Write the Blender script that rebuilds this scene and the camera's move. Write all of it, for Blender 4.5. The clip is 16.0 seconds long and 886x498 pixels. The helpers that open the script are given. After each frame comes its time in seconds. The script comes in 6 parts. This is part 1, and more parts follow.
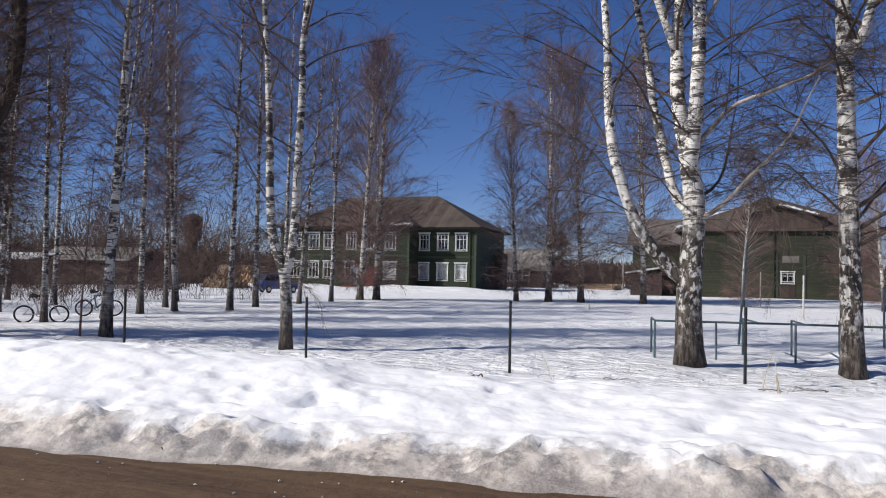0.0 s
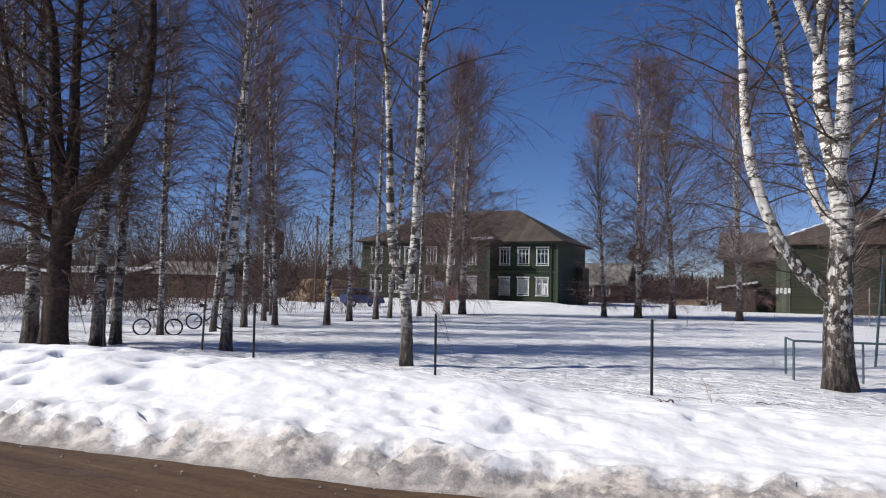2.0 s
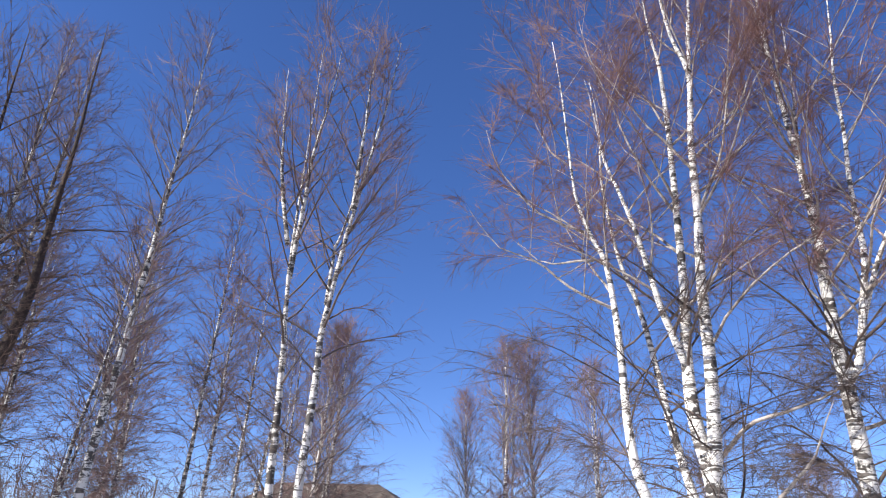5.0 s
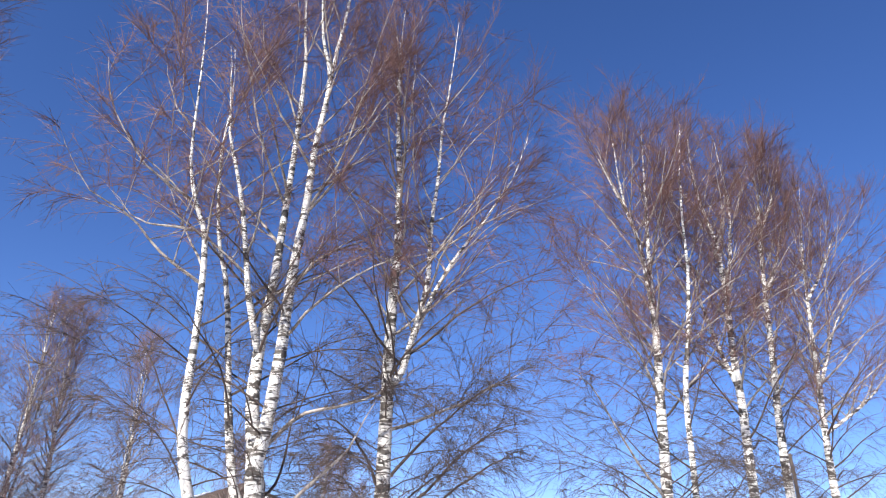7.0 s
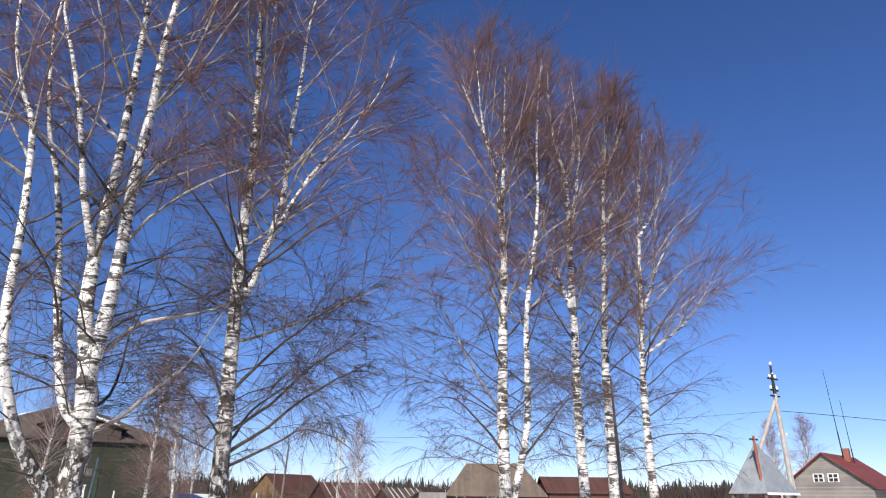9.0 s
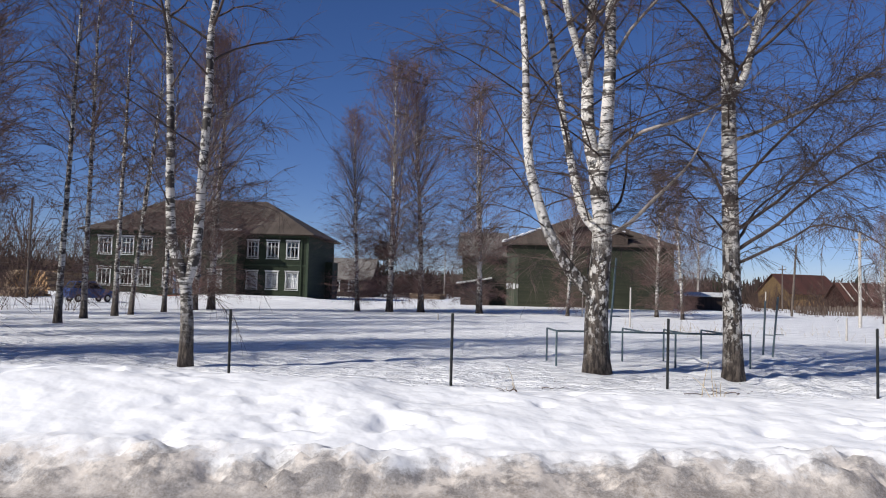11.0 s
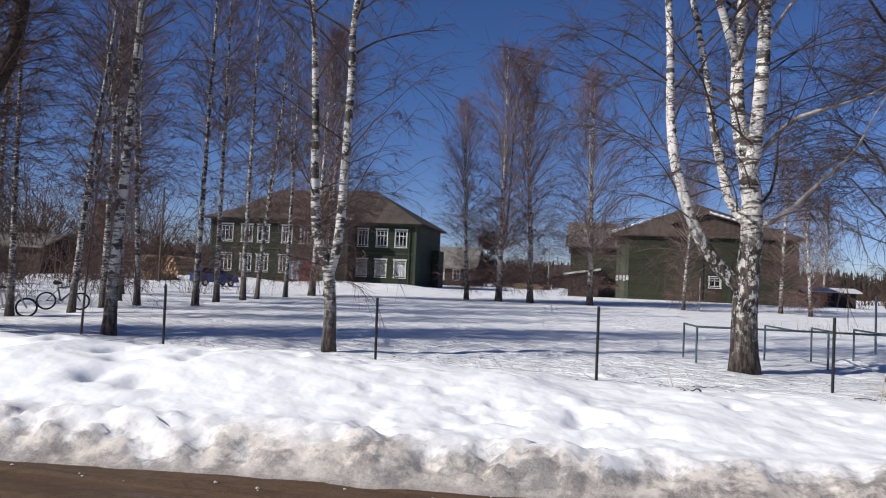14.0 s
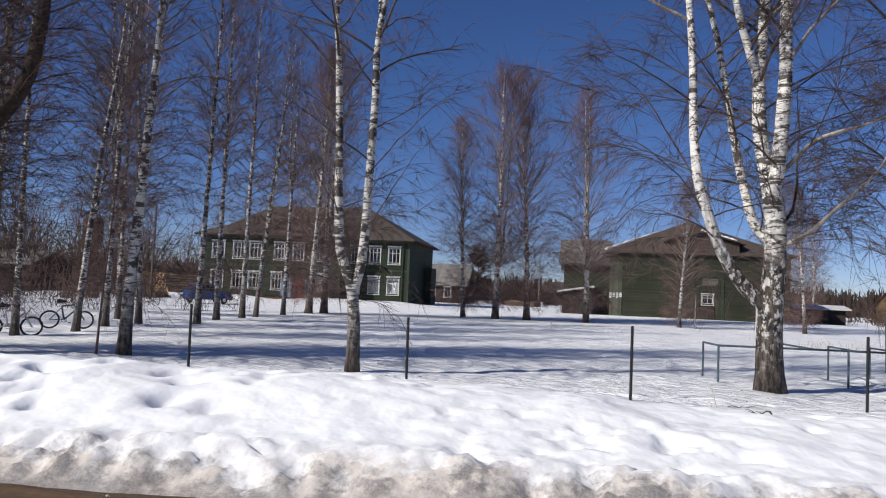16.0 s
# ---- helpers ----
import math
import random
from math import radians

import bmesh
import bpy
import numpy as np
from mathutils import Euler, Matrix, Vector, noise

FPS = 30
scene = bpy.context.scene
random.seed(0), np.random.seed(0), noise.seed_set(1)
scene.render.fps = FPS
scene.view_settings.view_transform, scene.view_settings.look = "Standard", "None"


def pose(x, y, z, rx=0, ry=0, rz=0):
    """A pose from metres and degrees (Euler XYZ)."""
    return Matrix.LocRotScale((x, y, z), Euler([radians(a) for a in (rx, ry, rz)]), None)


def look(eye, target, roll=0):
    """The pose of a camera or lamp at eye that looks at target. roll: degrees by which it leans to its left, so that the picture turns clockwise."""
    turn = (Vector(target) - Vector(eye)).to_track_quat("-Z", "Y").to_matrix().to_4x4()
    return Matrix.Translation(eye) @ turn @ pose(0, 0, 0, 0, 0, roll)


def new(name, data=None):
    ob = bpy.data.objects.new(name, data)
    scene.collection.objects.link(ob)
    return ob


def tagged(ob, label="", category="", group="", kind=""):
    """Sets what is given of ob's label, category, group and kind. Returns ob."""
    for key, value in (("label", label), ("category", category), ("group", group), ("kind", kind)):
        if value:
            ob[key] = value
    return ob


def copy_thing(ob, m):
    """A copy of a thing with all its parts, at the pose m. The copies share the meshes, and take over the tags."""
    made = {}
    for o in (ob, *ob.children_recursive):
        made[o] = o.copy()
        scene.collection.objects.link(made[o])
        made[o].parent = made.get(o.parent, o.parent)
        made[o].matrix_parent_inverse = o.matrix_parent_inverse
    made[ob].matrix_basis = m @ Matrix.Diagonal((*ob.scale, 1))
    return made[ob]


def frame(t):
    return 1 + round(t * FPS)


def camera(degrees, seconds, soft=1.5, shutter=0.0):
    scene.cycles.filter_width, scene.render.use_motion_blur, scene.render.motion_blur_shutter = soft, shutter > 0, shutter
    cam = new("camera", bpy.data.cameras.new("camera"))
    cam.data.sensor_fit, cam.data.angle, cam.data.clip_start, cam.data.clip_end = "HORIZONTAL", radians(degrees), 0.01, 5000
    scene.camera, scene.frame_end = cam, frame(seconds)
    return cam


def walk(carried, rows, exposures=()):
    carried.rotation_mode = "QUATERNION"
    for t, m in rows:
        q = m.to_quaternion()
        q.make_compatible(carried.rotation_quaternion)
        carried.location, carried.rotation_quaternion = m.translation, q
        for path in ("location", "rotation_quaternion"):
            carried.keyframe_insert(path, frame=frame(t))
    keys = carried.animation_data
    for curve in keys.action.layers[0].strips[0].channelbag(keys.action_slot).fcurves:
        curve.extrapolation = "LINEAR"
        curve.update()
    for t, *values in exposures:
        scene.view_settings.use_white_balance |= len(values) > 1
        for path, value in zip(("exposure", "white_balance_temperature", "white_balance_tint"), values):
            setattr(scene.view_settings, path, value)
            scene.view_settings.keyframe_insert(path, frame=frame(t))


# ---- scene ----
cam = camera(65.3, 16.0, 1.1)
PATH = [
    (0, (1.021, 0.561, 1.948), (0.344, 2.442, 2.026), 1.2),
    (0.5, (0.699, 0.513, 1.94), (-0.068, 2.359, 2.018), 1.9),
    (1, (0.413, 0.53, 1.948), (-0.431, 2.34, 2.052), -0.3),
    (1.5, (0.117, 0.503, 1.931), (-0.668, 2.336, 2.079), 2.1),
    (2, (-0.246, 0.346, 1.973), (-1.109, 2.147, 2.087), 1.4),
    (2.5, (-0.565, 0.262, 1.953), (-1.634, 1.949, 2.064), -3.1),
    (3, (-0.792, 0.186, 2.04), (-1.944, 1.765, 2.466), -0.1),
    (3.2, (-0.897, 0.138, 2.036), (-1.947, 1.756, 2.565), 0.1),
    (5.3, (-1.016, 0.009, 2.369), (-1.388, 1.772, 3.238), 2.9),
    (5.5, (-1.025, 0.006, 2.381), (-1.312, 1.784, 3.252), 2.2),
    (6, (-1.1, -0.056, 2.372), (-1.114, 1.722, 3.288), 1.7),
    (6.5, (-1.235, 0.017, 2.366), (-0.859, 1.758, 3.276), 1.7),
    (7, (-1.282, 0.112, 2.346), (-0.618, 1.79, 3.21), 2.2),
    (7.5, (-1.251, 0.134, 2.323), (-0.368, 1.719, 3.165), 1.5),
    (8, (-1.237, 0.15, 2.356), (-0.176, 1.622, 3.199), 0.4),
    (8.5, (-1.247, 0.291, 2.272), (-0.056, 1.677, 3.084), -0.4),
    (9, (-1.297, 0.253, 2.068), (-0.226, 1.798, 2.752), 0.6),
    (9.3, (-1.356, 0.198, 2.047), (-0.556, 1.974, 2.502), 1.9),
    (9.5, (-1.37, 0.188, 2.025), (-0.75, 2.059, 2.362), 2.1),
    (10, (-1.395, 0.16, 1.985), (-1.133, 2.139, 2.116), 3.3),
    (12.5, (-1.822, 0.276, 1.935), (-2.195, 2.237, 2.053), 0.3),
    (13, (-1.958, 0.296, 1.951), (-2.373, 2.249, 2.068), 2.3),
    (13.5, (-2.221, 0.207, 1.946), (-2.539, 2.179, 2.038), 0.7),
    (14, (-2.42, 0.167, 1.95), (-2.848, 2.119, 2.026), 2.6),
    (14.5, (-2.662, 0.252, 1.944), (-3.16, 2.186, 2.041), 0.8),
    (15, (-2.861, 0.248, 1.941), (-3.379, 2.174, 2.079), 1.4),
    (15.5, (-3.118, 0.119, 1.965), (-3.462, 2.087, 2.052), -0.5),
    (16, (-3.324, 0.071, 1.96), (-3.713, 2.029, 2.086), 2.6),
]
walk(cam, [(t, look(eye, target, roll)) for t, eye, target, roll in PATH],
     [(0, 0.12), (2.5, 0.13), (3.2, 0.5), (5.3, 1.30), (7.0, 1.20), (8.5, 0.98), (9.0, 0.74), (9.5, 0.53), (10.0, 0.16), (12.5, 0.03), (16, 0.03)])

# ---- light ----
SUN_EL = radians(34)
SUN_AZ = (-0.80, -0.60)
world = bpy.data.worlds.new("sky")
scene.world = world
world.use_nodes = True
wn = world.node_tree.nodes
sky = wn.new("ShaderNodeTexSky")
sky.sky_type, sky.sun_disc = "NISHITA", False
sky.sun_elevation, sky.sun_rotation = SUN_EL, math.atan2(SUN_AZ[0], SUN_AZ[1])
sky.altitude, sky.air_density, sky.dust_density, sky.ozone_density = 1700, 0.96, 0.0, 2.0
wn["Background"].inputs["Strength"].default_value = 0.069
deep = wn.new("ShaderNodeHueSaturation")
deep.inputs["Saturation"].default_value = 1.16
clear = wn.new("ShaderNodeMix")
clear.data_type, clear.blend_type = "RGBA", "MULTIPLY"
clear.inputs[0].default_value, clear.inputs[7].default_value = 1.0, (0.83, 0.86, 1.17, 1)
world.node_tree.links.new(sky.outputs[0], deep.inputs["Color"])
world.node_tree.links.new(deep.outputs[0], clear.inputs[6])
world.node_tree.links.new(clear.outputs[2], wn["Background"].inputs["Color"])
sun = new("sun", bpy.data.lights.new("sun", "SUN"))
sun.data.energy, sun.data.angle, sun.data.color = 5.0, radians(0.55), (1.0, 0.955, 0.89)
sun.matrix_world = look((SUN_AZ[0] * math.cos(SUN_EL) * 50, SUN_AZ[1] * math.cos(SUN_EL) * 50, math.sin(SUN_EL) * 50), (0, 0, 0))

# ---- materials ----
class Mat:
    """A small wrapper round one node material."""
    def __init__(self, name, rough=0.7, metal=0.0, spec=0.3):
        self.m = bpy.data.materials.new(name)
        self.m.use_nodes = True
        self.n, self.l = self.m.node_tree.nodes, self.m.node_tree.links
        self.b = self.n["Principled BSDF"]
        self.b.inputs["Roughness"].default_value = rough
        self.b.inputs["Metallic"].default_value = metal
        self.b.inputs["Specular IOR Level"].default_value = spec
        self.co = self.n.new("ShaderNodeTexCoord").outputs["Object"]
        self.geo = self.n.new("ShaderNodeNewGeometry")

    def scaled(self, s, co=None):
        v = self.n.new("ShaderNodeVectorMath")
        v.operation = "MULTIPLY"
        v.inputs[1].default_value = s if hasattr(s, "__len__") else (s, s, s)
        self.l.new(co or self.co, v.inputs[0])
        return v.outputs[0]

    def noise(self, s, detail=4, rough=0.6, co=None):
        t = self.n.new("ShaderNodeTexNoise")
        t.inputs["Scale"].default_value, t.inputs["Detail"].default_value, t.inputs["Roughness"].default_value = 1, detail, rough
        self.l.new(self.scaled(s, co), t.inputs["Vector"])
        return t.outputs["Fac"]

    def ramp(self, f, stops):
        r = self.n.new("ShaderNodeValToRGB")
        e = r.color_ramp.elements
        while len(e) < len(stops):
            e.new(0.5)
        for k, (p, c) in zip(e, stops):
            k.position = p
            k.color = (c, c, c, 1) if not hasattr(c, "__len__") else (*c, 1)
        self.l.new(f, r.inputs[0])
        return r.outputs["Color"]

    def mix(self, f, a, b, mode="MIX"):
        m = self.n.new("ShaderNodeMix")
        m.data_type, m.blend_type = "RGBA", mode
        for sock, v in ((m.inputs[0], f), (m.inputs[6], a), (m.inputs[7], b)):
            if hasattr(v, "is_linked"):
                self.l.new(v, sock)
            elif hasattr(v, "__len__"):
                sock.default_value = (*v, 1)
            else:
                sock.default_value = v
        return m.outputs[2]

    def math(self, op, a, b=0.0, clamp=False):
        m = self.n.new("ShaderNodeMath")
        m.operation, m.use_clamp = op, clamp
        for sock, v in zip(m.inputs, (a, b)):
            if hasattr(v, "is_linked"):
                self.l.new(v, sock)
            else:
                sock.default_value = v
        return m.outputs[0]

    def axis(self, k, co=None):
        s = self.n.new("ShaderNodeSeparateXYZ")
        self.l.new(co or self.co, s.inputs[0])
        return s.outputs[k]

    def color(self, c):
        if hasattr(c, "is_linked"):
            self.l.new(c, self.b.inputs["Base Color"])
        else:
            self.b.inputs["Base Color"].default_value = (*c, 1)
        return self

    def rough(self, r):
        self.l.new(r, self.b.inputs["Roughness"])
        return self

    def bump(self, h, dist=0.02, strength=1.0):
        b = self.n.new("ShaderNodeBump")
        b.inputs["Distance"].default_value, b.inputs["Strength"].default_value = dist, strength
        self.l.new(h, b.inputs["Height"])
        self.l.new(b.outputs[0], self.b.inputs["Normal"])
        return self


def mottled(name, a, b, s=3.0, rough=0.7, metal=0.0, bump=0.01, spec=0.3):
    m = Mat(name, rough, metal, spec)
    n1, n2 = m.noise(s), m.noise(s * 9, 3)
    m.color(m.mix(m.ramp(m.math("ADD", m.math("MULTIPLY", n1, 0.65), m.math("MULTIPLY", n2, 0.35)), [(0.36, 0.0), (0.64, 1.0)]), a, b))
    m.bump(n2, bump)
    return m.m


def boards(name, a, b, pitch=0.16, axis=2, rough=0.75, gap_dark=0.35):
    """Painted boarding: courses along one axis with shadow gaps, faded and stained paint."""
    m = Mat(name, rough, 0, 0.25)
    z = m.math("MULTIPLY", m.axis(axis), 1 / pitch)
    frac = m.math("FRACT", m.math("ADD", z, 1000.0))
    course = m.math("FLOOR", z)
    w = m.n.new("ShaderNodeTexWhiteNoise")
    w.noise_dimensions = "1D"
    m.l.new(course, w.inputs["W"])
    big, grain = m.noise(0.35, 4), m.noise((6, 6, 40) if axis == 2 else (40, 40, 3), 3)
    f = m.math("ADD", m.math("MULTIPLY", big, 0.8), m.math("ADD", m.math("MULTIPLY", w.outputs["Value"], 0.25), m.math("MULTIPLY", grain, 0.3)))
    gap = m.ramp(frac, [(0.0, gap_dark), (0.10, 1.0), (0.95, 1.0), (1.0, (1 + gap_dark) / 2)])
    m.color(m.mix(1.0, m.mix(m.ramp(f, [(0.45, 0.0), (0.95, 1.0)]), a, b), gap, "MULTIPLY"))
    m.bump(m.math("ADD", frac, m.math("MULTIPLY", grain, 0.3)), 0.02)
    return m.m


def glass_mat():
    m = Mat("window_glass", 0.03, 0, 0.5)
    m.color((0.9, 0.95, 0.95))
    m.b.inputs["Transmission Weight"].default_value = 1.0
    return m.m


def snow_mat():
    m = Mat("snow", 0.6, 0, 0.25)
    x, y = m.axis(0), m.axis(1)
    v = m.math("SUBTRACT", y, m.math("MULTIPLY", x, 0.14))
    lumps = m.noise(1.1, 5, 0.65)
    fine, grit = m.noise(9, 5, 0.7), m.noise(55, 2)
    # road dirt thrown on to the foot of the bank
    reach = m.math("ADD", m.math("MULTIPLY", m.math("SUBTRACT", lumps, 0.5), 1.1), m.math("MULTIPLY", m.math("SUBTRACT", fine, 0.5), 0.7))
    t = m.math("SUBTRACT", m.math("SUBTRACT", v, 5.90), reach)
    dirt = m.ramp(m.math("ADD", m.math("MULTIPLY", t, 0.5), 0.5), [(0.34, 1.0), (0.49, 0.88), (0.575, 0.3), (0.70, 0.0)])
    crumbs = m.ramp(m.math("ADD", m.math("MULTIPLY", fine, 0.6), m.math("MULTIPLY", grit, 0.4)), [(0.36, 1.0), (0.66, 0.72)])
    white = m.mix(m.noise(0.6, 3), (0.86, 0.865, 0.87), (0.92, 0.915, 0.91))
    # dark blots: dirt in crevices, plus the clods' shaded undersides put into the colour
    blot = m.math("ADD", m.math("MULTIPLY", m.noise(3.1, 6, 0.7), 0.75), m.math("MULTIPLY", m.noise((6, 9, 6), 3, 0.6), 0.25))
    brown = m.mix(m.ramp(blot, [(0.44, 0.0), (0.495, 0.45), (0.55, 1.0)]), (0.070, 0.049, 0.036), (0.53, 0.455, 0.38))
    toe = m.ramp(m.math("ADD", m.math("SUBTRACT", v, 5.62), m.math("MULTIPLY", m.math("SUBTRACT", fine, 0.5), 0.5)), [(0.0, 1.0), (0.22, 0.0)])
    brown = m.mix(m.math("MULTIPLY", toe, 0.8), brown, m.mix(grit, (0.13, 0.105, 0.085), (0.26, 0.22, 0.185)))
    # bark crumbs and twig litter on the field under the trees
    speck = m.ramp(m.noise(22, 3, 0.7), [(0.60, 0.0), (0.70, 1.0)])
    out = m.ramp(m.math("MULTIPLY", m.math("SUBTRACT", v, 10.5), 0.3), [(0.0, 0.0), (1.0, 1.0)])
    # old granular snow; its grey streaks also paint in streaky tree shade
    old = m.mix(m.ramp(m.noise((0.45, 2.2, 1), 6, 0.7), [(0.34, 0.0), (0.6, 1.0)]), (0.60, 0.61, 0.63), (0.90, 0.90, 0.905))
    old = m.mix(m.math("MULTIPLY", speck, 0.35), old, (0.26, 0.22, 0.19))
    base = m.mix(out, white, old)
    m.color(m.mix(m.math("MULTIPLY", dirt, crumbs), base, brown))
    pits = m.noise((2.2, 4.2, 2), 4, 0.6)
    h1 = m.math("ADD", m.math("MULTIPLY", m.noise(4.6, 2, 0.5), 0.8), m.math("ADD", m.math("MULTIPLY", fine, 0.07), m.math("MULTIPLY", grit, 0.03)))
    h2 = m.math("ADD", m.math("MULTIPLY", fine, 0.7), m.math("MULTIPLY", pits, 3.4))
    m.bump(m.math("ADD", m.math("MULTIPLY", h1, 0.55), m.math("MULTIPLY", out, h2)), 0.06, 0.9)
    return m.m


def road_mat():
    m = Mat("wet_dirt_road", 0.6, 0, 0.25)
    n1, n2, n3 = m.noise((0.30, 5.5, 1), 6, 0.7), m.noise(14, 5, 0.7), m.noise(70, 2)
    f = m.math("ADD", m.math("MULTIPLY", n1, 0.6), m.math("MULTIPLY", n2, 0.4))
    m.color(m.mix(m.ramp(f, [(0.36, 0.0), (0.64, 1.0)]), m.mix(n3, (0.040, 0.022, 0.012), (0.072, 0.043, 0.024)), m.mix(n3, (0.108, 0.064, 0.036), (0.165, 0.105, 0.063))))
    m.rough(m.ramp(n1, [(0.36, 0.38), (0.52, 0.85)]))
    m.bump(m.math("ADD", m.math("MULTIPLY", n1, 1.2), m.math("ADD", m.math("MULTIPLY", n2, 0.5), m.math("MULTIPLY", n3, 0.12))), 0.02)
    return m.m


def birch_bark(name="birch_bark", dark_share=0.0, foot_top=2.5, tone=1.0):
    m = Mat(name, 0.65, 0, 0.3)
    z = m.axis(2)
    bands = m.noise((3.2, 3.2, 19), 4, 0.65)
    patch = m.noise((2.4, 2.4, 3.6), 6, 0.72)
    rings = m.noise((1.2, 1.2, 7.5), 3, 0.6)
    crack = m.noise((13, 13, 2.6), 6, 0.72)
    white = m.mix(m.noise((3, 3, 8)), (0.58 * tone, 0.54 * tone, 0.49 * tone), (0.80 * tone, 0.78 * tone, 0.74 * tone))
    dark = (0.028, 0.022, 0.019)
    k = dark_share
    c = m.mix(m.ramp(bands, [(0.585 - k, 0.0), (0.62 - k, 0.93)]), white, dark)
    c = m.mix(m.ramp(patch, [(0.54 - k * 1.6, 0.0), (0.58 - k * 1.6, 0.95)]), c, dark)
    c = m.mix(m.ramp(rings, [(0.585 - k, 0.0), (0.62 - k, 0.92)]), c, (0.05, 0.04, 0.034))
    # old rough bark at the foot, split into dark plates
    foot = m.math("SUBTRACT", foot_top, m.math("ADD", m.math("MULTIPLY", z, 0.75), m.math("MULTIPLY", patch, 1.5)), True)
    old = m.mix(m.ramp(crack, [(0.44, 0.0), (0.58, 1.0)]), (0.024, 0.018, 0.015), m.mix(bands, (0.075, 0.058, 0.047), (0.17, 0.14, 0.115)))
    flake = m.math("MULTIPLY", m.ramp(m.noise((8, 8, 5.5), 5, 0.7), [(0.51, 0.0), (0.57, 0.85)]), m.ramp(m.math("ADD", m.math("MULTIPLY", z, 0.28), patch), [(0.62, 0.0), (1.0, 1.0)]))
    m.color(m.mix(foot, c, m.mix(flake, old, white)))
    m.bump(m.math("ADD", m.math("MULTIPLY", crack, m.math("MULTIPLY", foot, 2.2)), m.math("MULTIPLY", bands, 0.3)), 0.035)
    return m.m


